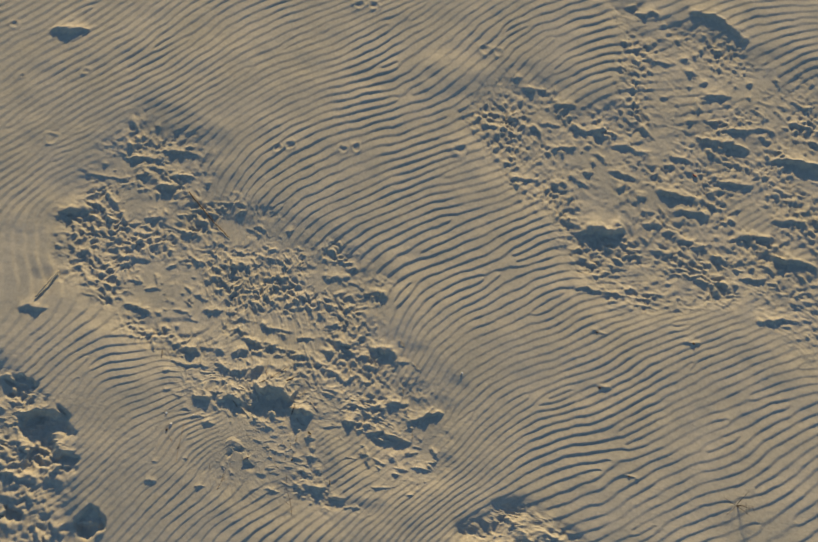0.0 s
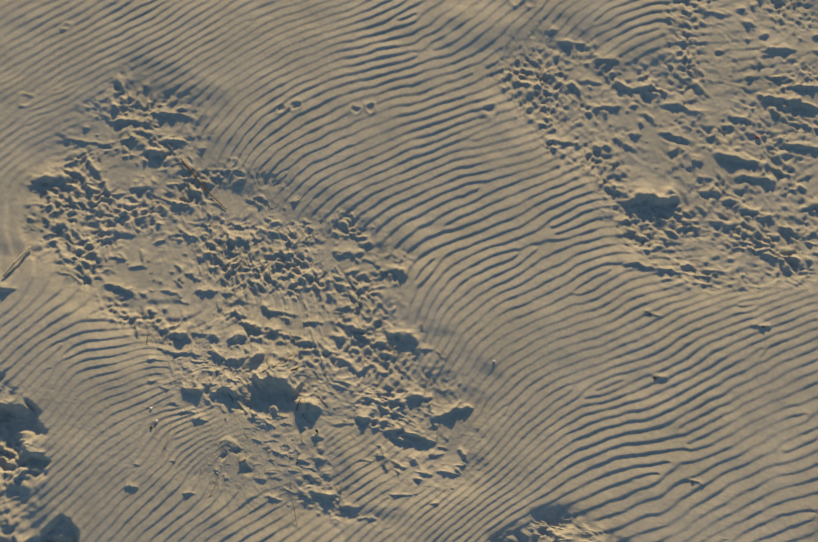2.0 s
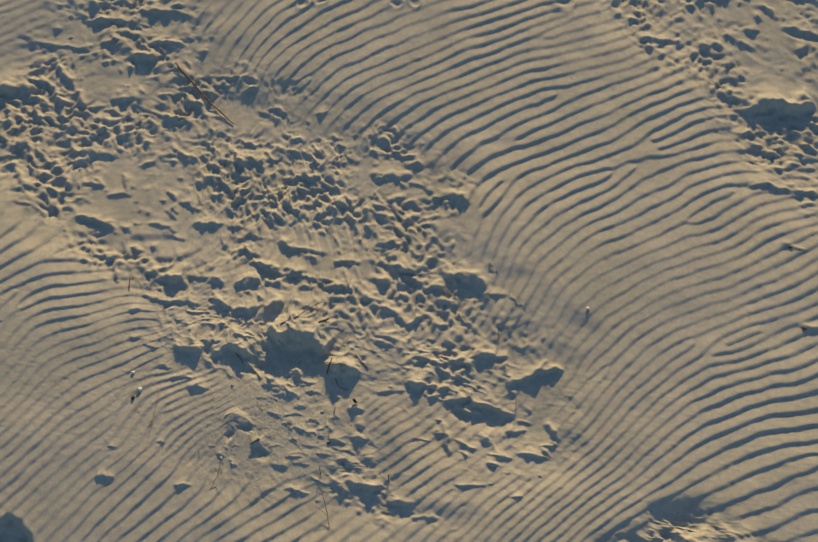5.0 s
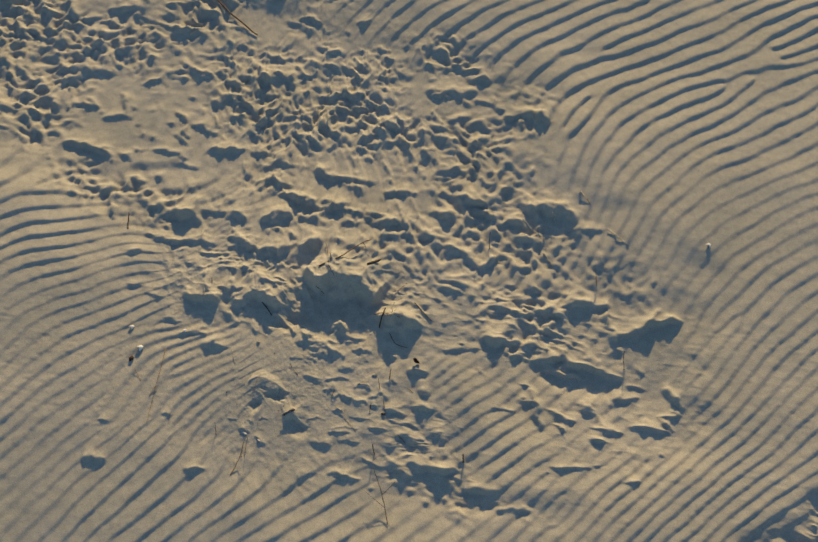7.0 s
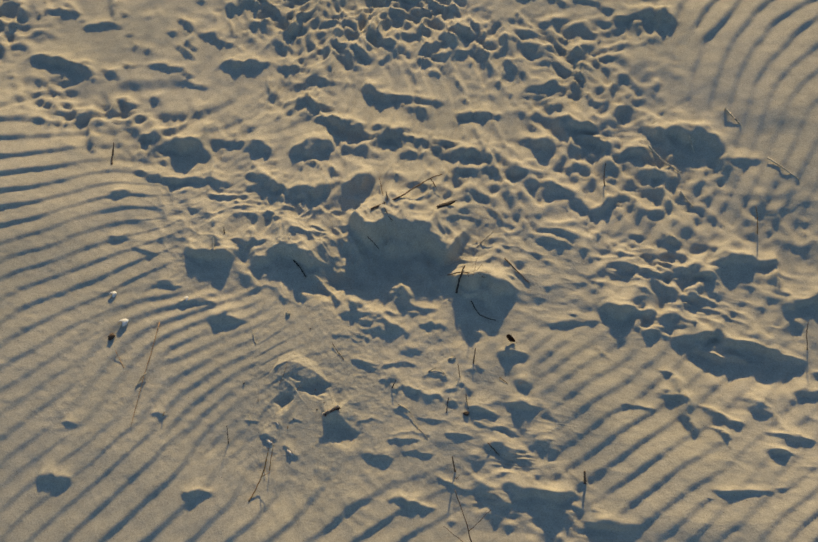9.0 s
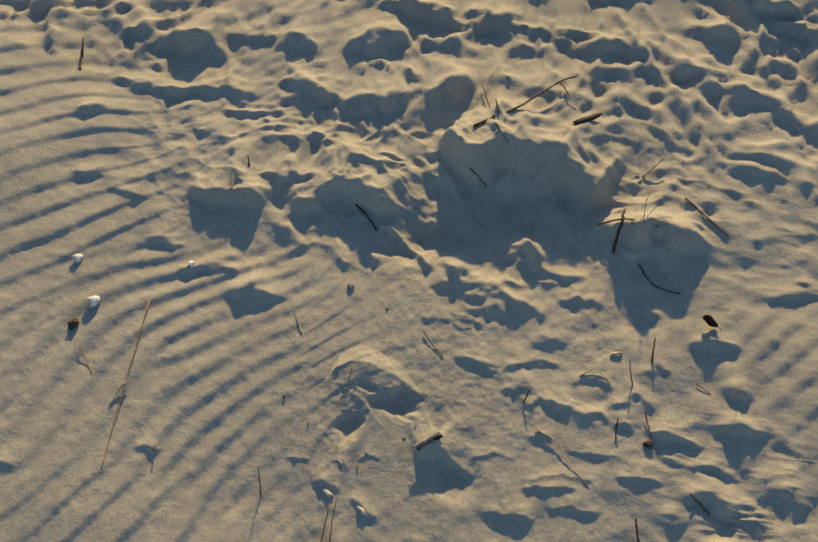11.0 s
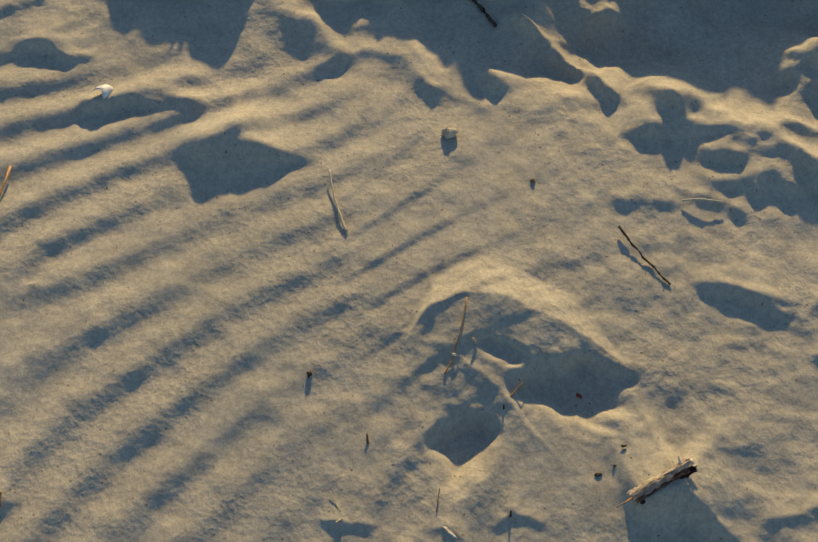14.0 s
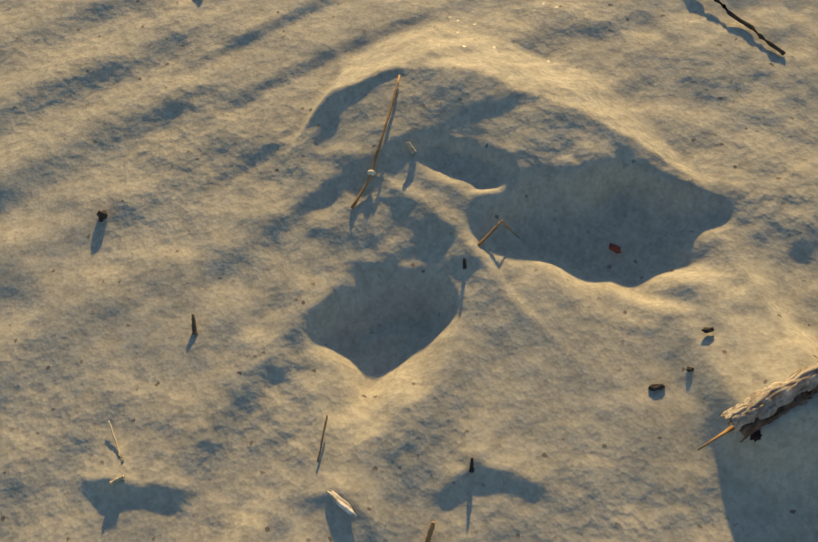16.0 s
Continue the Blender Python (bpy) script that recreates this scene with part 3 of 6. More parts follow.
crest([(-0.310, 3.350, 0.0106), (-0.267, 3.365, 0.0146), (-0.225, 3.367, 0.0144), (-0.171, 3.380, 0.0065)], up=2.9, seed=4)
crest([(-0.697, 3.058, 0.0031), (-0.675, 3.067, 0.0064), (-0.649, 3.065, 0.0050), (-0.621, 3.066, 0.0031)], up=1.7, seed=6)
crest([(-1.368, 2.733, 0.0034), (-1.344, 2.730, 0.0048), (-1.323, 2.729, 0.0047), (-1.308, 2.726, 0.0020)], up=2.9, seed=4)
crest([(-1.434, 2.758, 0.0054), (-1.418, 2.758, 0.0070), (-1.408, 2.763, 0.0063), (-1.397, 2.762, 0.0027)], up=2.4, seed=9)
crest([(-1.479, 2.892, 0.0063), (-1.469, 2.893, 0.0109), (-1.459, 2.898, 0.0103), (-1.451, 2.899, 0.0077)], up=2.2, seed=14)
crest([(-1.174, 2.301, 0.0043), (-1.166, 2.304, 0.0056), (-1.152, 2.304, 0.0053), (-1.142, 2.306, 0.0024)], up=2.7, seed=2)
crest([(-1.373, 2.243, 0.0033), (-1.365, 2.244, 0.0055), (-1.356, 2.243, 0.0045), (-1.349, 2.243, 0.0029)], up=2.7, seed=27)
crest([(-0.950, 2.329, 0.0023), (-0.943, 2.330, 0.0034), (-0.933, 2.330, 0.0027), (-0.923, 2.331, 0.0022)], up=2.7, seed=4)
crest([(-0.903, 2.299, 0.0038), (-0.895, 2.300, 0.0075), (-0.885, 2.299, 0.0064), (-0.875, 2.298, 0.0049)], up=2.7, seed=26)
crest([(-0.845, 2.283, 0.0035), (-0.834, 2.279, 0.0049), (-0.823, 2.270, 0.0048), (-0.811, 2.265, 0.0034)], up=1.9, seed=2)
crest([(-0.646, 2.299, 0.0058), (-0.626, 2.300, 0.0086), (-0.613, 2.304, 0.0084), (-0.595, 2.303, 0.0050)], up=2.9, seed=19)
crest([(-0.600, 2.347, 0.0046), (-0.583, 2.351, 0.0059), (-0.556, 2.354, 0.0057), (-0.541, 2.357, 0.0041)], up=2.2, seed=26)
crest([(-0.559, 2.323, 0.0033), (-0.538, 2.331, 0.0058), (-0.524, 2.329, 0.0047), (-0.500, 2.328, 0.0023)], up=2.2, seed=13)
crest([(-0.372, 2.375, 0.0082), (-0.345, 2.382, 0.0104), (-0.307, 2.374, 0.0081), (-0.269, 2.372, 0.0040)], up=1.7, seed=10)
crest([(-0.468, 2.385, 0.0040), (-0.453, 2.389, 0.0068), (-0.435, 2.391, 0.0067), (-0.416, 2.388, 0.0042)], up=2.9, seed=10)
crest([(-0.253, 2.716, 0.0047), (-0.233, 2.726, 0.0064), (-0.206, 2.738, 0.0062), (-0.187, 2.743, 0.0038)], up=2.4, seed=4)
crest([(-0.247, 2.407, 0.0061), (-0.234, 2.405, 0.0083), (-0.223, 2.395, 0.0081), (-0.211, 2.393, 0.0047)], up=2.9, seed=8)
crest([(-0.644, 2.934, 0.0034), (-0.634, 2.930, 0.0055), (-0.623, 2.929, 0.0054), (-0.616, 2.927, 0.0029)], up=2.5, seed=13)
# lips and trodden pits between the hummock and the hollow
crest([(-0.732, 2.639, 0.0067), (-0.707, 2.650, 0.0102), (-0.675, 2.648, 0.0102), (-0.642, 2.638, 0.0102), (-0.616, 2.625, 0.0067)], up=2.6, lee=0.8, ragged=0.6, seed=2)
crest([(-0.668, 2.739, 0.0062), (-0.649, 2.748, 0.0093), (-0.625, 2.734, 0.0062)], up=2.6, lee=0.8, ragged=0.6, seed=3)
crest([(-0.580, 2.656, 0.0071), (-0.555, 2.669, 0.0106), (-0.523, 2.665, 0.0071)], up=2.6, lee=0.8, ragged=0.6, seed=4)
crest([(-0.614, 2.581, 0.0058), (-0.596, 2.589, 0.0087), (-0.577, 2.582, 0.0058)], up=2.6, lee=0.8, ragged=0.6, seed=5)
crest([(-0.651, 2.530, 0.0036), (-0.630, 2.542, 0.0054), (-0.606, 2.549, 0.0054), (-0.582, 2.547, 0.0036)], up=2.6, lee=0.8, ragged=0.6, seed=6)
crest([(-0.730, 2.531, 0.0036), (-0.702, 2.529, 0.0054), (-0.671, 2.521, 0.0036)], up=2.6, lee=0.8, ragged=0.6, seed=7)
crest([(-0.645, 2.495, 0.0050), (-0.631, 2.505, 0.0075), (-0.614, 2.500, 0.0050)], up=2.6, lee=0.8, ragged=0.6, seed=8)
crest([(-0.611, 2.473, 0.0060), (-0.594, 2.487, 0.0089), (-0.567, 2.479, 0.0089), (-0.538, 2.473, 0.0089), (-0.504, 2.473, 0.0060)], up=2.6, lee=0.8, ragged=0.6, seed=9)
crest([(-0.545, 2.523, 0.0043), (-0.516, 2.537, 0.0066), (-0.492, 2.529, 0.0043)], up=2.6, lee=0.8, ragged=0.6, seed=10)
crest([(-0.483, 2.497, 0.0053), (-0.457, 2.518, 0.0080), (-0.431, 2.506, 0.0053)], up=2.6, lee=0.8, ragged=0.6, seed=11)
crest([(-0.481, 2.460, 0.0052), (-0.469, 2.469, 0.0077), (-0.458, 2.462, 0.0052)], up=2.6, lee=0.8, ragged=0.6, seed=12)
crest([(-0.600, 2.425, 0.0026), (-0.592, 2.430, 0.0040), (-0.580, 2.426, 0.0026)], up=2.6, lee=0.8, ragged=0.6, seed=13)
crest([(-0.543, 2.411, 0.0024), (-0.503, 2.414, 0.0035), (-0.475, 2.417, 0.0024)], up=2.6, lee=0.8, ragged=0.6, seed=14)
crest([(-0.447, 2.555, 0.0047), (-0.429, 2.568, 0.0071), (-0.416, 2.564, 0.0047)], up=2.6, lee=0.8, ragged=0.6, seed=15)
crest([(-0.683, 2.378, 0.0020), (-0.655, 2.389, 0.0030), (-0.632, 2.387, 0.0020)], up=2.6, lee=0.8, ragged=0.6, seed=16)
crest([(-0.602, 2.360, 0.0020), (-0.553, 2.374, 0.0030), (-0.514, 2.373, 0.0020)], up=2.6, lee=0.8, ragged=0.6, seed=17)

# further off in the trampled patch
crest([(-0.162, 3.818, 0.0155), (-0.120, 3.826, 0.0243), (-0.074, 3.822, 0.0217), (-0.020, 3.813, 0.0169)], up=1.7, seed=6)
crest([(-0.022, 3.377, 0.0175), (0.037, 3.384, 0.0273), (0.092, 3.382, 0.0216), (0.145, 3.363, 0.0206)], up=1.4, seed=24)
crest([(-0.126, 3.289, 0.0115), (-0.104, 3.304, 0.0156), (-0.072, 3.313, 0.0154), (-0.042, 3.321, 0.0099)], up=1.1, seed=1)
crest([(-0.052, 3.242, 0.0097), (-0.019, 3.236, 0.0143), (0.019, 3.234, 0.0118), (0.053, 3.236, 0.0058)], up=1.4, seed=16)
crest([(0.141, 3.310, 0.0113), (0.170, 3.316, 0.0135), (0.210, 3.324, 0.0103), (0.253, 3.328, 0.0083)], up=1.7, seed=16)
crest([(-0.679, 3.669, 0.0152), (-0.648, 3.673, 0.0216), (-0.605, 3.679, 0.0171), (-0.569, 3.684, 0.0144)], up=1.1, seed=12)
crest([(-0.530, 3.678, 0.0077), (-0.466, 3.674, 0.0148), (-0.426, 3.662, 0.0127), (-0.358, 3.659, 0.0087)], up=1.8, seed=21)
crest([(-0.496, 3.896, 0.0144), (-0.438, 3.905, 0.0196), (-0.373, 3.905, 0.0175), (-0.316, 3.925, 0.0088)], up=1.8, seed=10)
crest([(-0.310, 3.879, 0.0078), (-0.269, 3.886, 0.0106), (-0.217, 3.856, 0.0089), (-0.182, 3.846, 0.0064)], up=1.4, seed=17)
crest([(-0.895, 3.789, 0.0130), (-0.864, 3.799, 0.0211), (-0.813, 3.807, 0.0173), (-0.782, 3.807, 0.0143)], up=1.0, seed=12)
crest([(-1.282, 3.811, 0.0193), (-1.241, 3.813, 0.0248), (-1.214, 3.826, 0.0193), (-1.175, 3.820, 0.0154)], up=1.5, seed=14)
crest([(-1.181, 3.841, 0.0135), (-1.157, 3.849, 0.0167), (-1.119, 3.839, 0.0139), (-1.082, 3.839, 0.0105)], up=1.0, seed=18)
crest([(-1.326, 3.411, 0.0165), (-1.290, 3.418, 0.0219), (-1.229, 3.440, 0.0175), (-1.196, 3.447, 0.0087)], up=1.1, seed=9)
crest([(-1.177, 3.443, 0.0051), (-1.149, 3.438, 0.0099), (-1.108, 3.441, 0.0087), (-1.083, 3.443, 0.0050)], up=1.4, seed=22)
crest([(-1.898, 3.339, 0.0158), (-1.825, 3.336, 0.0250), (-1.774, 3.334, 0.0221), (-1.717, 3.313, 0.0180)], up=1.1, seed=15)
crest([(-1.793, 3.493, 0.0097), (-1.766, 3.502, 0.0130), (-1.733, 3.516, 0.0105), (-1.694, 3.514, 0.0078)], up=1.5, seed=29)
crest([(-1.550, 3.368, 0.0065), (-1.511, 3.373, 0.0126), (-1.478, 3.370, 0.0108), (-1.439, 3.374, 0.0078)], up=1.5, seed=1)
crest([(-1.425, 3.327, 0.0053), (-1.394, 3.322, 0.0097), (-1.369, 3.322, 0.0092), (-1.348, 3.321, 0.0054)], up=1.4, seed=1)
crest([(-1.751, 3.140, 0.0060), (-1.715, 3.149, 0.0084), (-1.683, 3.140, 0.0072), (-1.649, 3.137, 0.0053)], up=1.3, seed=6)
crest([(-1.806, 3.090, 0.0047), (-1.787, 3.099, 0.0057), (-1.764, 3.099, 0.0054), (-1.745, 3.095, 0.0033)], up=1.0, seed=21)
crest([(-1.472, 3.101, 0.0067), (-1.457, 3.106, 0.0134), (-1.434, 3.108, 0.0127), (-1.421, 3.110, 0.0077)], up=1.5, seed=27)
crest([(-1.365, 3.105, 0.0107), (-1.337, 3.092, 0.0214), (-1.310, 3.085, 0.0164), (-1.285, 3.082, 0.0136)], up=1.7, seed=5)
crest([(-1.176, 3.134, 0.0087), (-1.151, 3.135, 0.0144), (-1.116, 3.131, 0.0114), (-1.091, 3.119, 0.0106)], up=1.6, seed=4)
crest([(-1.068, 3.309, 0.0103), (-1.032, 3.312, 0.0160), (-1.003, 3.309, 0.0154), (-0.967, 3.310, 0.0109)], up=1.6, seed=1)
crest([(-1.025, 3.140, 0.0130), (-0.999, 3.153, 0.0195), (-0.953, 3.171, 0.0150), (-0.926, 3.172, 0.0084)], up=1.4, seed=18)
crest([(-0.946, 3.259, 0.0139), (-0.898, 3.253, 0.0188), (-0.842, 3.230, 0.0163), (-0.795, 3.222, 0.0078)], up=1.7, seed=24)
crest([(-0.886, 3.394, 0.0110), (-0.842, 3.389, 0.0194), (-0.788, 3.386, 0.0167), (-0.730, 3.391, 0.0130)], up=1.2, seed=25)
crest([(-0.727, 3.378, 0.0070), (-0.703, 3.383, 0.0124), (-0.673, 3.385, 0.0112), (-0.647, 3.384, 0.0051)], up=1.5, seed=16)
crest([(-0.798, 3.236, 0.0093), (-0.771, 3.241, 0.0156), (-0.753, 3.252, 0.0125), (-0.731, 3.261, 0.0102)], up=1.5, seed=22)
crest([(-0.716, 3.227, 0.0151), (-0.691, 3.223, 0.0207), (-0.664, 3.225, 0.0159), (-0.634, 3.218, 0.0098)], up=1.5, seed=23)
crest([(-0.569, 3.354, 0.0130), (-0.534, 3.356, 0.0180), (-0.514, 3.365, 0.0148), (-0.481, 3.367, 0.0108)], up=1.2, seed=8)
crest([(-0.604, 3.197, 0.0149), (-0.567, 3.212, 0.0206), (-0.529, 3.214, 0.0174), (-0.492, 3.210, 0.0131)], up=1.5, seed=26)
crest([(-0.399, 3.293, 0.0109), (-0.357, 3.290, 0.0156), (-0.324, 3.303, 0.0120), (-0.284, 3.296, 0.0071)], up=1.3, seed=25)
crest([(-0.313, 3.380, 0.0122), (-0.280, 3.385, 0.0191), (-0.254, 3.370, 0.0188), (-0.214, 3.367, 0.0142)], up=1.7, seed=9)
crest([(-0.227, 3.326, 0.0104), (-0.205, 3.329, 0.0157), (-0.173, 3.319, 0.0125), (-0.138, 3.323, 0.0091)], up=1.5, seed=24)
crest([(-0.343, 3.144, 0.0087), (-0.314, 3.141, 0.0131), (-0.276, 3.138, 0.0114), (-0.238, 3.136, 0.0085)], up=1.1, seed=7)
crest([(-0.151, 3.126, 0.0053), (-0.132, 3.126, 0.0100), (-0.099, 3.126, 0.0091), (-0.074, 3.117, 0.0061)], up=1.0, seed=19)
crest([(-0.322, 2.994, 0.0078), (-0.295, 2.998, 0.0108), (-0.258, 2.995, 0.0103), (-0.221, 2.994, 0.0075)], up=1.0, seed=7)
crest([(-0.031, 2.922, 0.0083), (0.030, 2.925, 0.0162), (0.065, 2.947, 0.0161), (0.130, 2.942, 0.0107)], up=1.6, seed=19)
crest([(0.152, 2.987, 0.0123), (0.194, 3.008, 0.0212), (0.253, 3.009, 0.0190), (0.305, 3.017, 0.0141)], up=1.5, seed=23)
crest([(0.341, 2.888, 0.0146), (0.394, 2.917, 0.0178), (0.472, 2.969, 0.0179), (0.550, 2.994, 0.0095)], up=1.8, seed=15)
crest([(0.078, 2.751, 0.0148), (0.159, 2.776, 0.0254), (0.281, 2.750, 0.0214), (0.363, 2.730, 0.0110)], up=1.5, seed=29)
crest([(-0.133, 2.791, 0.0171), (-0.099, 2.791, 0.0239), (-0.066, 2.794, 0.0229), (-0.021, 2.795, 0.0165)], up=1.3, seed=26)
crest([(-0.258, 2.713, 0.0029), (-0.211, 2.728, 0.0050), (-0.163, 2.744, 0.0051), (-0.127, 2.753, 0.0022)], up=1.6, seed=10)
crest([(0.357, 2.653, 0.0092), (0.373, 2.663, 0.0150), (0.401, 2.661, 0.0134), (0.427, 2.669, 0.0065)], up=1.1, seed=23)
crest([(0.403, 2.711, 0.0059), (0.421, 2.715, 0.0081), (0.443, 2.711, 0.0074), (0.458, 2.708, 0.0035)], up=1.2, seed=13)
crest([(0.293, 2.529, 0.0078), (0.322, 2.528, 0.0154), (0.358, 2.534, 0.0128), (0.383, 2.529, 0.0086)], up=1.1, seed=18)
crest([(0.428, 2.562, 0.0084), (0.466, 2.570, 0.0163), (0.514, 2.569, 0.0152), (0.548, 2.564, 0.0091)], up=1.1, seed=27)
crest([(0.519, 2.613, 0.0051), (0.537, 2.618, 0.0096), (0.553, 2.618, 0.0092), (0.572, 2.623, 0.0063)], up=1.2, seed=9)
crest([(0.168, 2.361, 0.0064), (0.206, 2.366, 0.0083), (0.250, 2.378, 0.0066), (0.285, 2.384, 0.0038)], up=1.3, seed=20)
crest([(0.415, 2.354, 0.0051), (0.426, 2.356, 0.0090), (0.435, 2.358, 0.0085), (0.449, 2.361, 0.0059)], up=1.6, seed=6)
crest([(0.024, 2.582, 0.0058), (0.043, 2.581, 0.0096), (0.064, 2.581, 0.0078), (0.085, 2.579, 0.0073)], up=1.4, seed=16)
crest([(-0.056, 2.535, 0.0037), (-0.033, 2.537, 0.0061), (-0.015, 2.536, 0.0046), (0.005, 2.538, 0.0044)], up=1.4, seed=2)
crest([(-0.239, 2.293, 0.0092), (-0.216, 2.295, 0.0187), (-0.191, 2.296, 0.0167), (-0.166, 2.297, 0.0142)], up=1.2, seed=29)
crest([(-0.114, 2.234, 0.0116), (-0.092, 2.242, 0.0160), (-0.053, 2.244, 0.0148), (-0.027, 2.246, 0.0081)], up=1.7, seed=8)
crest([(0.007, 2.188, 0.0085), (0.038, 2.196, 0.0126), (0.063, 2.196, 0.0120), (0.092, 2.201, 0.0088)], up=1.2, seed=6)
crest([(-1.376, 2.108, 0.0115), (-1.356, 2.114, 0.0136), (-1.334, 2.110, 0.0106), (-1.317, 2.110, 0.0082)], up=1.7, seed=13)
crest([(-1.038, 2.138, 0.0052), (-1.022, 2.139, 0.0100), (-1.000, 2.143, 0.0096), (-0.986, 2.145, 0.0067)], up=1.0, seed=3)
crest([(-0.568, 2.212, 0.0060), (-0.541, 2.217, 0.0105), (-0.499, 2.204, 0.0100), (-0.477, 2.203, 0.0049)], up=1.0, seed=3)
crest([(-2.098, 3.648, 0.0079), (-2.051, 3.647, 0.0146), (-2.016, 3.640, 0.0145), (-1.977, 3.646, 0.0078)], up=1.6, seed=14)
crest([(-1.946, 3.725, 0.0094), (-1.906, 3.723, 0.0130), (-1.872, 3.725, 0.0117), (-1.846, 3.727, 0.0099)], up=1.5, seed=2)
crest([(-1.935, 3.534, 0.0101), (-1.903, 3.544, 0.0143), (-1.870, 3.535, 0.0139), (-1.848, 3.536, 0.0062)], up=1.3, seed=19)
crest([(-1.603, 3.780, 0.0055), (-1.579, 3.788, 0.0095), (-1.550, 3.789, 0.0079), (-1.528, 3.795, 0.0067)], up=1.3, seed=24)
crest([(-1.296, 3.677, 0.0071), (-1.277, 3.679, 0.0093), (-1.257, 3.671, 0.0081), (-1.237, 3.670, 0.0046)], up=1.4, seed=28)
crest([(-1.426, 3.521, 0.0086), (-1.395, 3.522, 0.0146), (-1.357, 3.504, 0.0121), (-1.326, 3.504, 0.0062)], up=1.5, seed=11)
mound(0.227, 2.697, 0.173, 0.051, -0.012)
# the far patch and the outliers
crest([(0.844, 5.114, 0.0195), (0.912, 5.125, 0.0229), (0.965, 5.124, 0.0181), (1.044, 5.142, 0.0133)], up=1.3, seed=12)
crest([(1.477, 4.756, 0.0372), (1.550, 4.802, 0.0521), (1.677, 4.816, 0.0502), (1.780, 4.829, 0.0385)], up=1.5, seed=10)
crest([(2.113, 5.298, 0.0294), (2.190, 5.287, 0.0388), (2.307, 5.287, 0.0360), (2.436, 5.302, 0.0223)], up=1.1, seed=13)
crest([(1.326, 5.732, 0.0117), (1.424, 5.730, 0.0227), (1.567, 5.777, 0.0208), (1.674, 5.750, 0.0105)], up=1.6, seed=14)
crest([(2.426, 6.342, 0.0123), (2.487, 6.384, 0.0238), (2.611, 6.416, 0.0237), (2.691, 6.420, 0.0123)], up=1.9, seed=28)
crest([(2.697, 6.062, 0.0169), (2.828, 6.081, 0.0234), (2.971, 6.146, 0.0210), (3.080, 6.146, 0.0173)], up=1.3, seed=16)
crest([(2.415, 5.919, 0.0183), (2.534, 5.893, 0.0352), (2.668, 5.915, 0.0311), (2.840, 5.893, 0.0234)], up=1.3, seed=7)
crest([(3.208, 5.862, 0.0459), (3.327, 5.865, 0.0567), (3.466, 5.854, 0.0519), (3.639, 5.834, 0.0375)], up=1.0, seed=16)
crest([(3.125, 4.870, 0.0201), (3.251, 4.887, 0.0404), (3.373, 4.883, 0.0360), (3.475, 4.854, 0.0233)], up=1.2, seed=3)
crest([(2.819, 4.617, 0.0111), (2.881, 4.626, 0.0223), (2.947, 4.635, 0.0203), (3.016, 4.650, 0.0164)], up=1.3, seed=20)
crest([(2.424, 4.549, 0.0102), (2.494, 4.568, 0.0209), (2.581, 4.537, 0.0175), (2.687, 4.532, 0.0146)], up=1.5, seed=7)
crest([(1.469, 4.215, 0.0162), (1.544, 4.251, 0.0216), (1.623, 4.227, 0.0193), (1.724, 4.235, 0.0157)], up=1.6, seed=8)
crest([(2.023, 4.293, 0.0116), (2.064, 4.303, 0.0145), (2.135, 4.309, 0.0122), (2.173, 4.316, 0.0097)], up=1.2, seed=27)
crest([(2.972, 4.258, 0.0224), (3.091, 4.288, 0.0266), (3.170, 4.330, 0.0237), (3.302, 4.342, 0.0150)], up=1.5, seed=27)
crest([(0.512, 5.577, 0.0137), (0.592, 5.573, 0.0237), (0.696, 5.584, 0.0231), (0.766, 5.560, 0.0176)], up=1.2, seed=15)
crest([(1.025, 5.711, 0.0133), (1.072, 5.731, 0.0173), (1.127, 5.726, 0.0140), (1.186, 5.736, 0.0114)], up=1.8, seed=9)
crest([(1.117, 5.933, 0.0167), (1.178, 5.948, 0.0217), (1.221, 5.954, 0.0213), (1.280, 5.958, 0.0139)], up=1.7, seed=19)
crest([(0.824, 6.042, 0.0108), (0.871, 6.040, 0.0218), (0.960, 6.060, 0.0181), (1.009, 6.071, 0.0121)], up=1.4, seed=17)
crest([(1.949, 6.626, 0.0123), (2.005, 6.652, 0.0185), (2.077, 6.647, 0.0162), (2.144, 6.648, 0.0124)], up=1.7, seed=22)
crest([(1.164, 5.495, 0.0132), (1.214, 5.518, 0.0210), (1.262, 5.525, 0.0207), (1.320, 5.539, 0.0156)], up=1.2, seed=20)
crest([(1.657, 5.378, 0.0115), (1.720, 5.381, 0.0196), (1.795, 5.368, 0.0156), (1.864, 5.355, 0.0135)], up=1.5, seed=8)
crest([(2.308, 7.298, 0.0307), (2.504, 7.299, 0.0386), (2.684, 7.202, 0.0314), (2.823, 7.111, 0.0223)], up=1.9, seed=8)
crest([(1.788, 7.160, 0.0227), (1.854, 7.163, 0.0323), (1.896, 7.191, 0.0269), (1.962, 7.192, 0.0246)], up=1.3, seed=12)
crest([(-3.170, 5.597, 0.0290), (-3.093, 5.612, 0.0466), (-3.033, 5.634, 0.0370), (-2.946, 5.654, 0.0190)], up=1.4, seed=1)
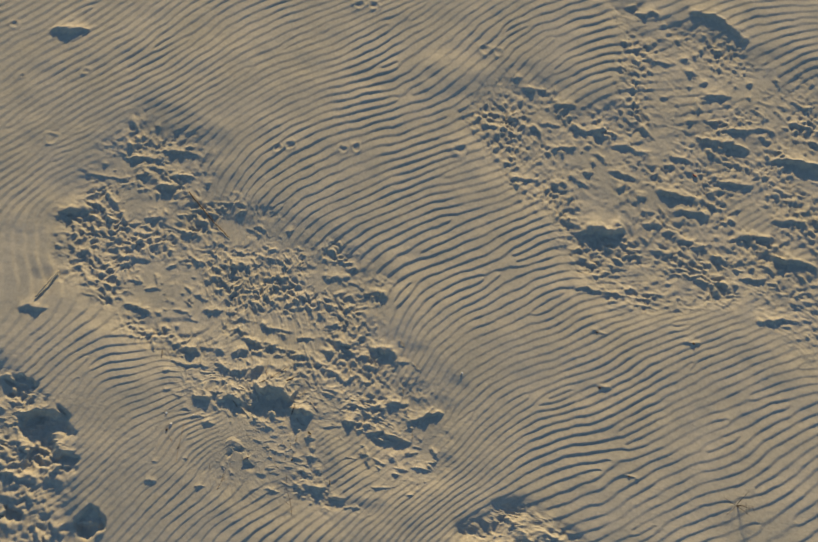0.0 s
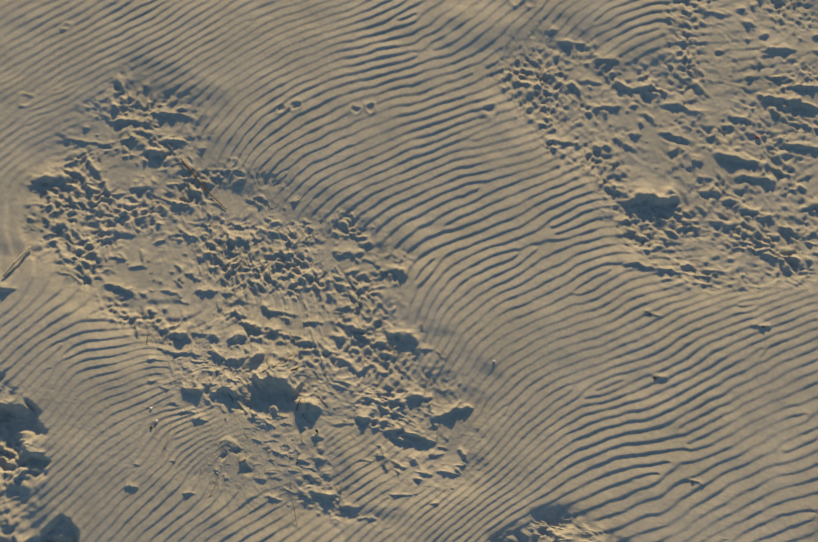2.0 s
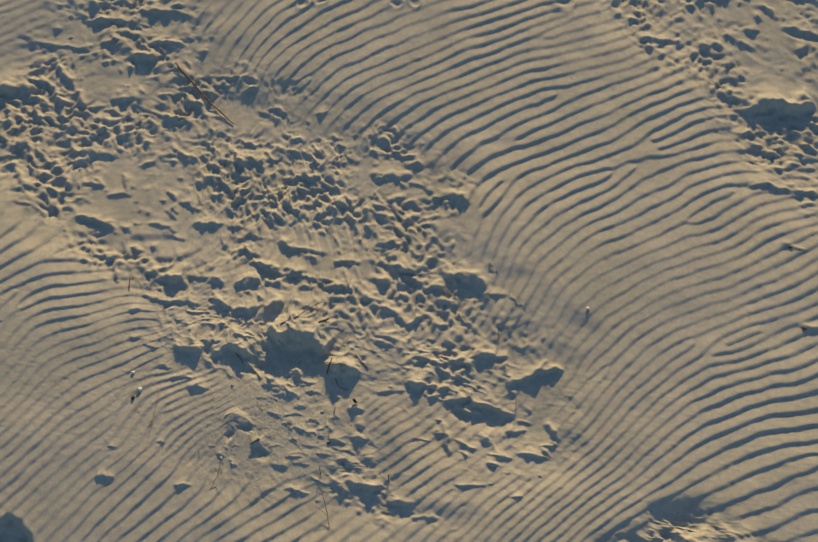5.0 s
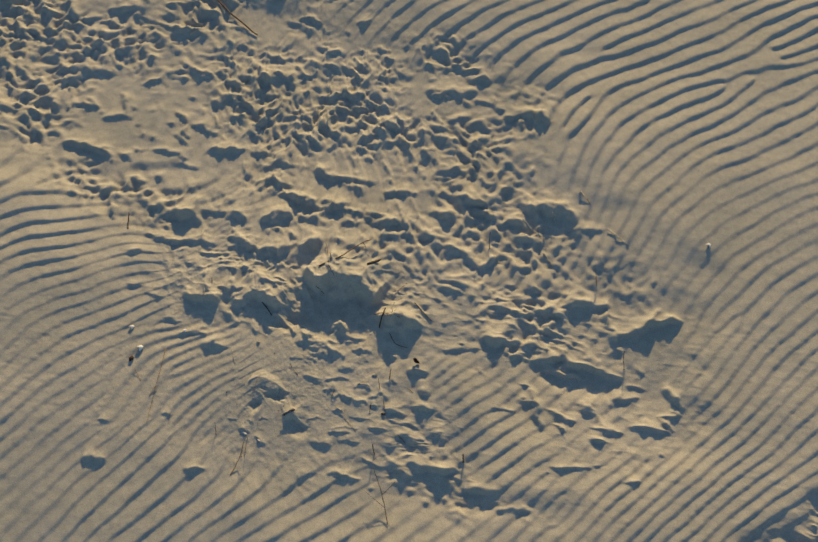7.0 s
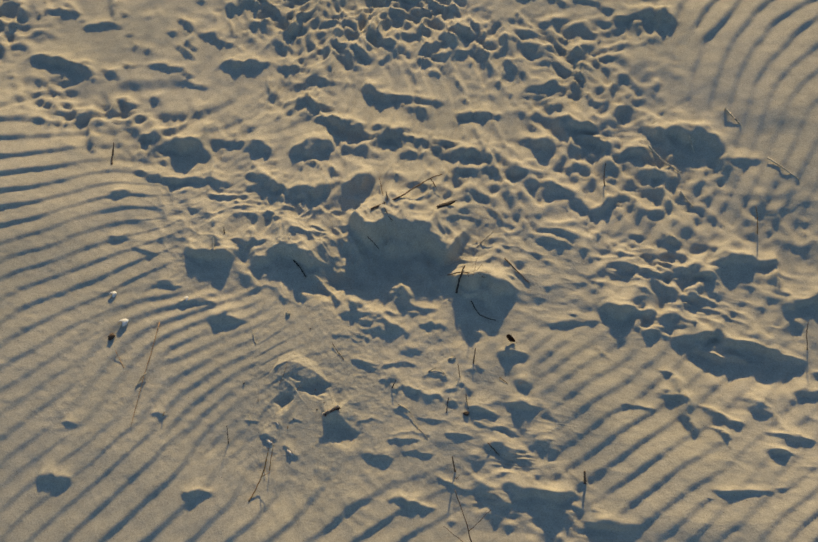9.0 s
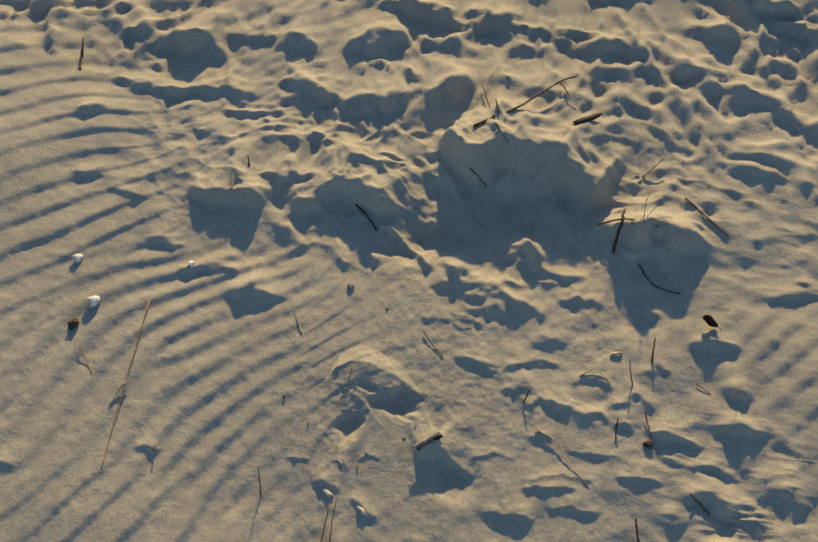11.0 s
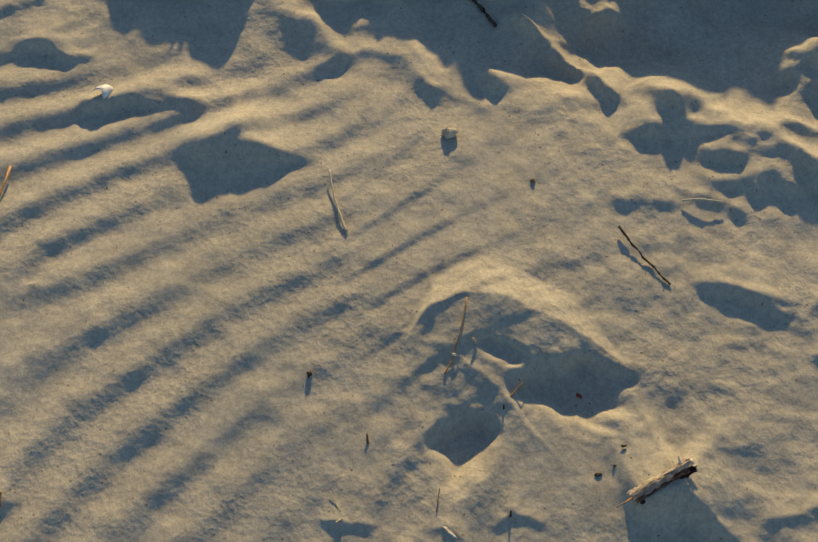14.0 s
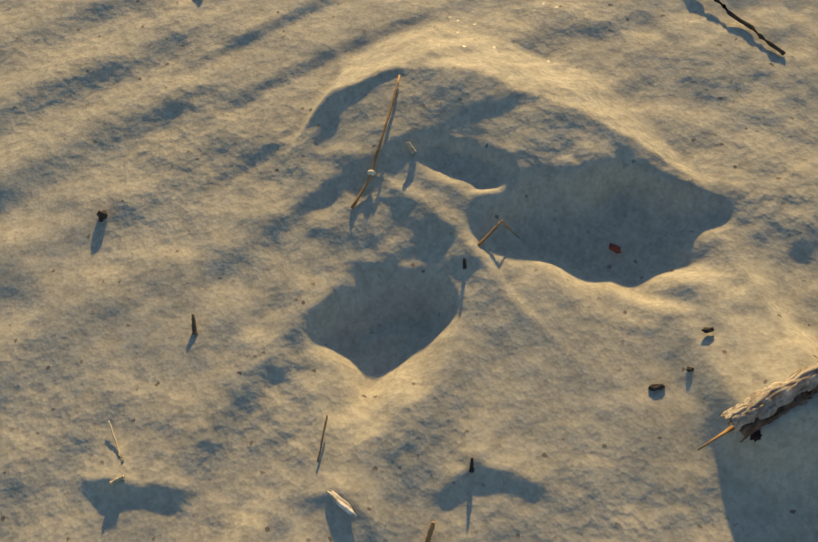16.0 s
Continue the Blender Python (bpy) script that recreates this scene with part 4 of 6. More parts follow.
crest([(-2.597, 3.987, 0.0214), (-2.536, 4.008, 0.0414), (-2.473, 4.024, 0.0342), (-2.418, 4.023, 0.0197)], up=1.8, seed=18)
crest([(-2.614, 3.140, 0.0182), (-2.560, 3.167, 0.0280), (-2.495, 3.156, 0.0278), (-2.451, 3.167, 0.0146)], up=1.8, seed=15)
crest([(-2.054, 4.664, 0.0091), (-1.947, 4.696, 0.0159), (-1.814, 4.713, 0.0126), (-1.722, 4.700, 0.0110)], up=1.5, seed=12)
crest([(-2.256, 4.558, 0.0083), (-2.197, 4.576, 0.0169), (-2.144, 4.592, 0.0162), (-2.075, 4.594, 0.0127)], up=1.7, seed=17)
crest([(-1.452, 4.323, 0.0073), (-1.382, 4.333, 0.0131), (-1.308, 4.352, 0.0101), (-1.247, 4.343, 0.0094)], up=1.4, seed=18)
crest([(-1.923, 4.364, 0.0199), (-1.891, 4.369, 0.0262), (-1.852, 4.378, 0.0253), (-1.824, 4.381, 0.0145)], up=1.6, seed=5)
crest([(-1.889, 4.462, 0.0150), (-1.842, 4.486, 0.0216), (-1.795, 4.494, 0.0209), (-1.734, 4.511, 0.0130)], up=1.3, seed=12)
crest([(-2.504, 4.346, 0.0069), (-2.413, 4.355, 0.0131), (-2.300, 4.359, 0.0106), (-2.197, 4.364, 0.0084)], up=1.9, seed=23)
crest([(-1.964, 4.074, 0.0106), (-1.917, 4.081, 0.0163), (-1.872, 4.098, 0.0147), (-1.827, 4.096, 0.0075)], up=1.9, seed=22)
crest([(-2.348, 2.394, 0.0241), (-2.254, 2.433, 0.0403), (-2.155, 2.440, 0.0346), (-2.083, 2.428, 0.0299)], up=1.5, seed=5)
crest([(-2.271, 2.167, 0.0146), (-2.225, 2.184, 0.0218), (-2.160, 2.176, 0.0214), (-2.091, 2.169, 0.0123)], up=1.3, seed=15)
crest([(-2.056, 2.173, 0.0130), (-2.020, 2.196, 0.0198), (-1.956, 2.198, 0.0189), (-1.921, 2.204, 0.0092)], up=1.6, seed=9)
crest([(-1.769, 1.750, 0.0198), (-1.725, 1.762, 0.0343), (-1.666, 1.778, 0.0342), (-1.600, 1.776, 0.0231)], up=1.8, seed=25)
crest([(-2.578, 2.615, 0.0160), (-2.520, 2.630, 0.0206), (-2.450, 2.603, 0.0158), (-2.390, 2.605, 0.0111)], up=1.4, seed=26)
crest([(-2.296, 1.832, 0.0085), (-2.259, 1.829, 0.0173), (-2.213, 1.827, 0.0159), (-2.183, 1.816, 0.0113)], up=1.9, seed=13)
crest([(1.628, 3.887, 0.0086), (1.663, 3.882, 0.0105), (1.704, 3.874, 0.0083), (1.736, 3.870, 0.0041)], up=1.1, seed=7)
crest([(2.383, 3.947, 0.0117), (2.423, 3.949, 0.0165), (2.448, 3.956, 0.0144), (2.489, 3.956, 0.0118)], up=1.7, seed=25)
crest([(1.709, 3.436, 0.0088), (1.738, 3.440, 0.0124), (1.776, 3.439, 0.0121), (1.811, 3.438, 0.0069)], up=1.3, seed=12)
crest([(1.960, 2.800, 0.0066), (1.993, 2.801, 0.0096), (2.031, 2.796, 0.0074), (2.060, 2.790, 0.0063)], up=1.7, seed=4)
crest([(2.615, 5.507, 0.0192), (2.718, 5.513, 0.0290), (2.812, 5.529, 0.0222), (2.893, 5.530, 0.0211)], up=1.7, seed=27)
crest([(2.807, 5.002, 0.0229), (2.883, 5.043, 0.0281), (3.000, 5.040, 0.0223), (3.084, 5.058, 0.0115)], up=1.6, seed=24)
crest([(2.261, 5.128, 0.0209), (2.342, 5.138, 0.0257), (2.446, 5.154, 0.0246), (2.537, 5.157, 0.0103)], up=1.6, seed=13)
crest([(1.681, 5.642, 0.0136), (1.773, 5.649, 0.0239), (1.853, 5.632, 0.0189), (1.963, 5.629, 0.0096)], up=1.5, seed=17)
crest([(2.191, 5.657, 0.0169), (2.254, 5.655, 0.0213), (2.311, 5.654, 0.0203), (2.380, 5.649, 0.0137)], up=1.4, seed=17)
crest([(3.084, 5.221, 0.0126), (3.167, 5.233, 0.0259), (3.254, 5.256, 0.0244), (3.358, 5.273, 0.0176)], up=1.8, seed=11)
crest([(2.063, 4.713, 0.0112), (2.140, 4.716, 0.0174), (2.200, 4.700, 0.0139), (2.284, 4.700, 0.0122)], up=1.4, seed=28)
crest([(2.277, 4.853, 0.0134), (2.363, 4.853, 0.0176), (2.419, 4.845, 0.0152), (2.502, 4.856, 0.0090)], up=1.7, seed=7)
crest([(3.275, 6.279, 0.0159), (3.378, 6.271, 0.0223), (3.464, 6.268, 0.0172), (3.570, 6.232, 0.0088)], up=1.7, seed=20)
# wide pits trodden out at the edges
scoop(-2.141, 2.307, 0.174, 0.165, 10, 0.043, 0.35, 0.85, 0.45)
scoop(-2.137, 2.085, 0.113, 0.103, 10, 0.035, 0.35, 0.85, 0.45)
scoop(-1.951, 2.123, 0.096, 0.091, 10, 0.031, 0.35, 0.85, 0.45)
scoop(-2.420, 2.576, 0.118, 0.085, 10, 0.029, 0.35, 0.85, 0.45)
scoop(-1.661, 1.733, 0.094, 0.130, 10, 0.043, 0.35, 0.85, 0.45)
scoop(-2.180, 1.703, 0.074, 0.087, 10, 0.029, 0.35, 0.85, 0.45)
mound(1.359, 2.232, 0.197, 0.151, 0.060)
mound(0.933, 2.051, 0.185, 0.088, 0.030)
mound(0.102, 6.013, 0.280, 0.169, 0.020)
ring(-0.606, 5.028, 0.040, 0.006)
ring(-0.494, 5.066, 0.044, 0.006)
ring(-1.118, 4.906, 0.040, 0.006)
ring(-1.027, 4.965, 0.040, 0.006)
ring(-0.768, 6.537, 0.052, 0.006)
ring(-0.629, 6.563, 0.048, 0.006)
ring(0.431, 6.350, 0.053, 0.006)
ring(0.549, 6.358, 0.045, 0.006)
ring(-2.820, 5.250, 0.036, 0.006)
ring(-2.873, 4.568, 0.048, 0.006)
ring(-1.967, 1.746, 0.057, 0.006)
ring(-3.522, 5.563, 0.036, 0.006)
ring(-3.287, 5.085, 0.021, 0.006)
ring(0.357, 5.255, 0.057, 0.006)


def scatter_crests(mask_of, box, count, sizes, seed):
    """Small blown lips strewn over rough ground."""
    rnd = random.Random(seed)
    made = 0
    for _ in range(count * 6):
        if made >= count:
            break
        x, y = rnd.uniform(box[0], box[1]), rnd.uniform(box[2], box[3])
        j, i = np.searchsorted(GY, y), np.searchsorted(GX, x)
        if mask_of[min(j, len(GY) - 1), min(i, len(GX) - 1)] < rnd.uniform(0.35, 0.9):
            continue
        made += 1
        h = sizes[0] * (sizes[1] / sizes[0]) ** (rnd.random() ** 2.1)
        thin = rnd.random() < 0.4
        length, ang = h * (rnd.uniform(3.0, 7.0) if thin else rnd.uniform(1.0, 4.0)), radians(rnd.gauss(-32, 30))
        dx, dy = 0.5 * length * math.cos(ang), 0.5 * length * math.sin(ang)
        bow = rnd.uniform(-0.12, 0.22) * length
        crest([(x - dx, y - dy, 0.6 * h), (x - bow * math.sin(ang), y + bow * math.cos(ang), h), (x + dx, y + dy, 0.5 * h)],
              rnd.uniform(0.35, 0.7) if thin else rnd.uniform(0.7, 1.8), rnd.uniform(0.3, 0.7), 0.4, rnd.randrange(1, 9))


scatter_crests(ROUGH_LEFT * (1 - 0.9 * NEAR_SPOT), (-2.9, 1.2, 2.0, 5.2), 300, (0.006, 0.022), 3)
scatter_crests(ROUGH_RIGHT, (-0.2, 4.5, 3.6, 8.0), 420, (0.007, 0.030), 4)
scatter_crests(ROUGH_CORNER, (-2.9, -1.4, 1.3, 3.0), 70, (0.006, 0.03), 5)
scatter_crests(ROUGH_SMALL, (0.6, 2.4, 1.2, 2.6), 14, (0.006, 0.015), 6)
scatter_crests(ROUGH_LEFT * NEAR_SPOT * (1 - SMOOTH_SPOT) * (1 - NEAR_FIELD) * ramp_up(YY, 2.55, 2.75), (-1.6, 0.2, 2.1, 3.4), 90, (0.004, 0.012), 7)

# trodden texture of the rough ground: round pits that meet in thin ridges
def pits(x, y, scale, seed):
    """0 in the middle of each pit, near 1 on the ridges between them."""
    x, y = x / scale + 1000, y / scale + 1000
    ix, iy = np.floor(x).astype(np.int64), np.floor(y).astype(np.int64)
    near = np.full(x.shape, 9.0)
    for dx in (-1, 0, 1):
        for dy in (-1, 0, 1):
            px, py = ix + dx, iy + dy
            near = np.minimum(near, (px + lattice(px, py, seed) - x) ** 2 + (py + lattice(px, py, seed + 1) - y) ** 2)
    return np.clip(near / 0.55, 0, 1.2)


trod = ROUGH > 0.002
tx, ty = XX[trod], YY[trod]
wx = tx + 0.030 * smooth_noise(tx, ty, 0.11, 96) + 0.010 * smooth_noise(tx, ty, 0.04, 97)
wy = ty + 0.030 * smooth_noise(tx, ty, 0.10, 98) + 0.010 * smooth_noise(tx, ty, 0.04, 99)
# drawn out from upper left to lower right, as the wind has combed it
cx, cy = 0.80 * wx - 0.60 * wy, 0.60 * wx + 0.80 * wy
patchy = np.clip(0.70 + 0.95 * smooth_noise(tx, ty, 0.26, 100) + 0.3 * smooth_noise(tx, ty, 0.09, 110), 0.04, 1.5)
churn = 0.0105 * pits(cx * 0.88, cy, 0.080, 101) + 0.0100 * pits(cx * 0.85, cy, 0.048, 103) + 0.0058 * pits(cx * 0.80, cy, 0.029, 111) + 0.0014 * smooth_noise(wx, wy, 0.022, 105)
# thin raised seams that wander between the pits
churn += 0.0042 * np.clip(1 - 3.4 * np.abs(smooth_noise(wx, wy, 0.075, 120)), 0, 1) ** 1.5 + 0.0028 * np.clip(1 - 3.0 * np.abs(smooth_noise(wx, wy, 0.042, 121)), 0, 1) ** 1.5 - 0.0012
calm = np.maximum.reduce([SMOOTH_SPOT, NEAR_FIELD, NEAR_SPOT * ramp_up(-YY, -2.72, -2.56) * ramp_up(-XX, 0.58, 0.72)])
HEIGHT[trod] += (churn - 0.010) * patchy * ROUGH[trod] * (1 - 0.92 * calm[trod]) * (1 - 0.58 * NEAR_SPOT[trod])
# gentle swells
HEIGHT += 0.0035 * smooth_noise(XX, YY, 0.16, 104) * (1 - 0.7 * calm)
HEIGHT += (0.0014 + 0.0006 * NEAR_SPOT) * (1 - 0.7 * calm) * (0.45 + 0.55 * ROUGH) * smooth_noise(XX, YY, 0.03, 94) + 0.0006 * smooth_noise(XX, YY, 0.012, 95)
# clotted, pitted sand about the hummocks
pitted = NEAR_SPOT * (1 - 0.75 * NEAR_FIELD) * np.clip(0.55 + 0.8 * smooth_noise(XX, YY, 0.09, 107), 0.15, 1.1)
HEIGHT += pitted * (0.0005 * smooth_noise(XX, YY, 0.011, 108) + 0.0004 * smooth_noise(XX, YY, 0.0065, 109))


def height_at(x, y):
    i = int(np.clip(np.searchsorted(GX, x), 1, len(GX) - 1))
    j = int(np.clip(np.searchsorted(GY, y), 1, len(GY) - 1))
    fx, fy = (x - GX[i - 1]) / (GX[i] - GX[i - 1]), (y - GY[j - 1]) / (GY[j] - GY[j - 1])
    a = HEIGHT[j - 1, i - 1] * (1 - fx) + HEIGHT[j - 1, i] * fx
    b2 = HEIGHT[j, i - 1] * (1 - fx) + HEIGHT[j, i] * fx
    return float(a * (1 - fy) + b2 * fy)


def build_ground():
    rows, cols = HEIGHT.shape
    me = bpy.data.meshes.new("ground")
    me.vertices.add(rows * cols)
    me.vertices.foreach_set("co", np.stack([XX, YY, HEIGHT], -1).astype(np.float32).ravel())
    index = np.arange(rows * cols).reshape(rows, cols)
    quads = np.stack([index[:-1, :-1], index[:-1, 1:], index[1:, 1:], index[1:, :-1]], -1).reshape(-1, 4)
    me.loops.add(quads.size)
    me.loops.foreach_set("vertex_index", quads.ravel().astype(np.int32))
    me.polygons.add(len(quads))
    me.polygons.foreach_set("loop_start", np.arange(0, quads.size, 4, dtype=np.int32))
    me.update(calc_edges=True)
    me.polygons.foreach_set("use_smooth", np.ones(len(quads), bool))
    me.materials.append(SAND)
    ob = new("ground", me)
    return tagged(ob, "dry pale sand with wind ripples, hollows and small hummocks", "sand", kind="structure")


build_ground()

# ---- materials of the litter ----
def fibre_material(name, dark, pale, rough=0.8, scale=260.0, wear=90.0):
    m, nt, b, co = material(name, rough)
    streak = nt.nodes.new("ShaderNodeMapping")
    streak.inputs["Scale"].default_value = (1.0, 1.0, 0.22)
    nt.links.new(co, streak.inputs["Vector"])
    fib = noise_node(nt, streak.outputs["Vector"], scale, 4, 0.65)
    col = ramp(nt, fib, [(0.3, dark), (0.7, pale)])
    blot = ramp(nt, noise_node(nt, co, wear, 3), [(0.35, (0.72, 0.70, 0.68)), (0.65, (1.1, 1.08, 1.05))])
    col = mix(nt, 1.0, col, blot, "MULTIPLY")
    nt.links.new(col, b.inputs["Base Color"])
    nt.links.new(bump(nt, fib, 0.6, 0.0006), b.inputs["Normal"])
    return m


BROWN = fibre_material("weathered_brown_wood", (0.10, 0.06, 0.035), (0.26, 0.17, 0.10))
DARK = fibre_material("dark_dead_wood", (0.035, 0.026, 0.02), (0.10, 0.07, 0.05))
PALE = fibre_material("bleached_straw", (0.42, 0.34, 0.22), (0.68, 0.58, 0.42), 0.6)
AMBER = fibre_material("amber_straw", (0.28, 0.14, 0.05), (0.50, 0.28, 0.11), 0.6)
BARK_OUT = fibre_material("flaky_pale_bark", (0.42, 0.31, 0.22), (0.90, 0.82, 0.70), 0.85, 420, 260)
BARK_IN = fibre_material("brown_inner_bark", (0.16, 0.08, 0.05), (0.46, 0.29, 0.18), 0.8, 420, 220)
# underside: purple-brown bark with its shade put into the colour as well
BARK_UNDER = fibre_material("shaded_purple_underbark", (0.035, 0.018, 0.022), (0.12, 0.055, 0.055), 0.8, 420, 220)
SHELL = fibre_material("white_shell", (0.66, 0.63, 0.58), (0.84, 0.82, 0.78), 0.4, 180, 120)
LEAF = fibre_material("dead_dark_leaf", (0.05, 0.03, 0.02), (0.13, 0.08, 0.05), 0.7, 200, 150)
REDDISH = fibre_material("reddish_scrap", (0.28, 0.05, 0.03), (0.42, 0.09, 0.05), 0.7, 200, 150)


def part(name, bm, mat, parent=None, label=""):
    me = bpy.data.meshes.new(name)
    bm.to_mesh(me)
    bm.free()
    for p in me.polygons:
        p.use_smooth = True
    me.materials.append(mat)
    ob = new(name, me)
    if parent is not None:
        ob.parent = parent
    return tagged(ob, label) if label else ob


def bent(points, steps_n, wobble, rnd):
    """Points along a smooth, slightly crooked line through the given ones."""
    pts = [Vector(p) for p in points]
    out = []
    for k in range(steps_n + 1):
        f = k / steps_n * (len(pts) - 1)
        i = min(int(f), len(pts) - 2)
        f -= i
        p0, p1, p2, p3 = pts[max(i - 1, 0)], pts[i], pts[i + 1], pts[min(i + 2, len(pts) - 1)]
        q = 0.5 * (2 * p1 + (p2 - p0) * f + (2 * p0 - 5 * p1 + 4 * p2 - p3) * f * f + (3 * p1 - p0 - 3 * p2 + p3) * f ** 3)
        if 0 < k < steps_n:
            q += Vector((rnd.gauss(0, wobble), rnd.gauss(0, wobble), rnd.gauss(0, wobble * 0.5)))
        out.append(q)
    return out


def stem_bmesh(line, r0, r1, rnd, knots=0.18, sides=7):
    bm = bmesh.new()
    loops = []
    for k, p in enumerate(line):
        ahead = (line[min(k + 1, len(line) - 1)] - line[max(k - 1, 0)]).normalized()
        side = ahead.orthogonal().normalized()
        up = ahead.cross(side)
        r = (r0 + (r1 - r0) * k / (len(line) - 1)) * (1 + rnd.uniform(-knots, knots))
        loops.append([bm.verts.new(p + r * (1 + rnd.uniform(-knots, knots) * 0.6) * (math.cos(a) * side + math.sin(a) * up))
                      for a in (2 * math.pi * i / sides for i in range(sides))])
    for a, b2 in zip(loops, loops[1:]):
        for i in range(sides):
            bm.faces.new((a[i], a[(i + 1) % sides], b2[(i + 1) % sides], b2[i]))
    bm.faces.new(loops[0][::-1])
    bm.faces.new(loops[-1])
    return bm


def grounded(points):
    return [(x, y, height_at(x, y) + lift) for x, y, lift in points]


def base_empty(name, at, label, category, group=""):
    e = new(name)
    e.empty_display_size = 0.01
    e.location = at
    return tagged(e, label, category, group)


def stick(name, points, r0, r1, mat, label, category, side=(), wobble=0.0006, seed=0, group="", node=None):
    """A thin stem lying or standing on the sand; side: further stems that branch from it. Points are x, y and lift over the sand."""
    rnd = random.Random(seed + int(abs(points[0][0]) * 7919) + int(points[0][1] * 104729))
    at = Vector(grounded(points)[0])
    reach = (Vector(grounded(points)[-1]) - at).length
    if not side and node is None:
        line = [p - at for p in bent(grounded(points), 14, min(wobble, 0.006 * reach), rnd)]
        ob = part(name, stem_bmesh(line, r0, r1, rnd), mat)
        ob.location = at
        return tagged(ob, label, category, group)
    thing = base_empty(name, at, label, category, group)
    line = [p - at for p in bent(grounded(points), 14, min(wobble, 0.006 * reach), rnd)]
    part("stem", stem_bmesh(line, r0, r1, rnd), mat, thing)
    for pts in side:
        line2 = [p - at for p in bent(grounded(pts), 8, min(wobble, 0.01 * reach), rnd)]
        part("branch", stem_bmesh(line2, r0 * 0.6, r1 * 0.5, rnd), mat, thing)
    if node is not None:
        p = line[int(node * 14)]
        bm = bmesh.new()
        bmesh.ops.create_icosphere(bm, subdivisions=2, radius=r0 * 2.0, matrix=Matrix.Translation(p) @ Matrix.Diagonal((1.3, 0.9, 0.9, 1)))
        part("node", bm, PALE, thing, "swollen pale stem node")
    return thing


def shell(x, y, size, turn, label, mat=None):
    """A small curved shell fragment, tipped up in the sand."""
    bm = bmesh.new()
    n, rings = 12, 5
    grid = []
    for j in range(rings + 1):
        f = j / rings
        grid.append([bm.verts.new((size * f * math.sin(a) * 0.62, size * f * math.cos(a) - size * 0.35, size * 0.42 * math.sqrt(max(1 - f * f, 0)) * (1 + 0.07 * math.cos(9 * a))))
                     for a in (math.pi * (i / n - 0.5) * 1.25 for i in range(n + 1))])
    for a, b2 in zip(grid[1:], grid[2:]):
        for i in range(n):
            bm.faces.new((a[i], a[i + 1], b2[i + 1], b2[i]))
    hub = grid[0][0]
    for i in range(n):
        bm.faces.new((hub, grid[1][i + 1], grid[1][i]))
    bmesh.ops.delete(bm, geom=[v for v in bm.verts if not v.link_faces], context="VERTS")
    bmesh.ops.solidify(bm, geom=bm.faces[:], thickness=size * 0.07)
    ob = part("shell_fragment", bm, mat or SHELL)
    ob.matrix_world = Matrix.Translation((x, y, height_at(x, y) + size * 0.18)) @ pose(0, 0, 0, -14, 8, turn)
    return tagged(ob, label, "shell", "shell fragments")


def chip(name, x, y, sx, sy, sz, turn, mat, label, category, lift=0.35, tilt=(0, 0), seed=0, group=""):
    """A broken flake or crumb with an uneven outline."""
    rnd = random.Random(seed + int(x * 9973) + int(y * 7723))
    bm = bmesh.new()
    bmesh.ops.create_icosphere(bm, subdivisions=3, radius=1.0)
    off = Vector((rnd.uniform(0, 50), rnd.uniform(0, 50), rnd.uniform(0, 50)))
    for v in bm.verts:
        k = 1 + 0.42 * noise.noise(v.co * 1.5 + off) + 0.20 * noise.noise(v.co * 4 + off)
        v.co = Vector((v.co.x * sx, v.co.y * sy, max(-0.7, min(0.85, v.co.z)) * sz)) * k
    ob = part(name, bm, mat)
    ob.matrix_world = Matrix.Translation((x, y, height_at(x, y) + lift * sz)) @ pose(0, 0, 0, tilt[0], tilt[1], turn)
    return tagged(ob, label, category, group)


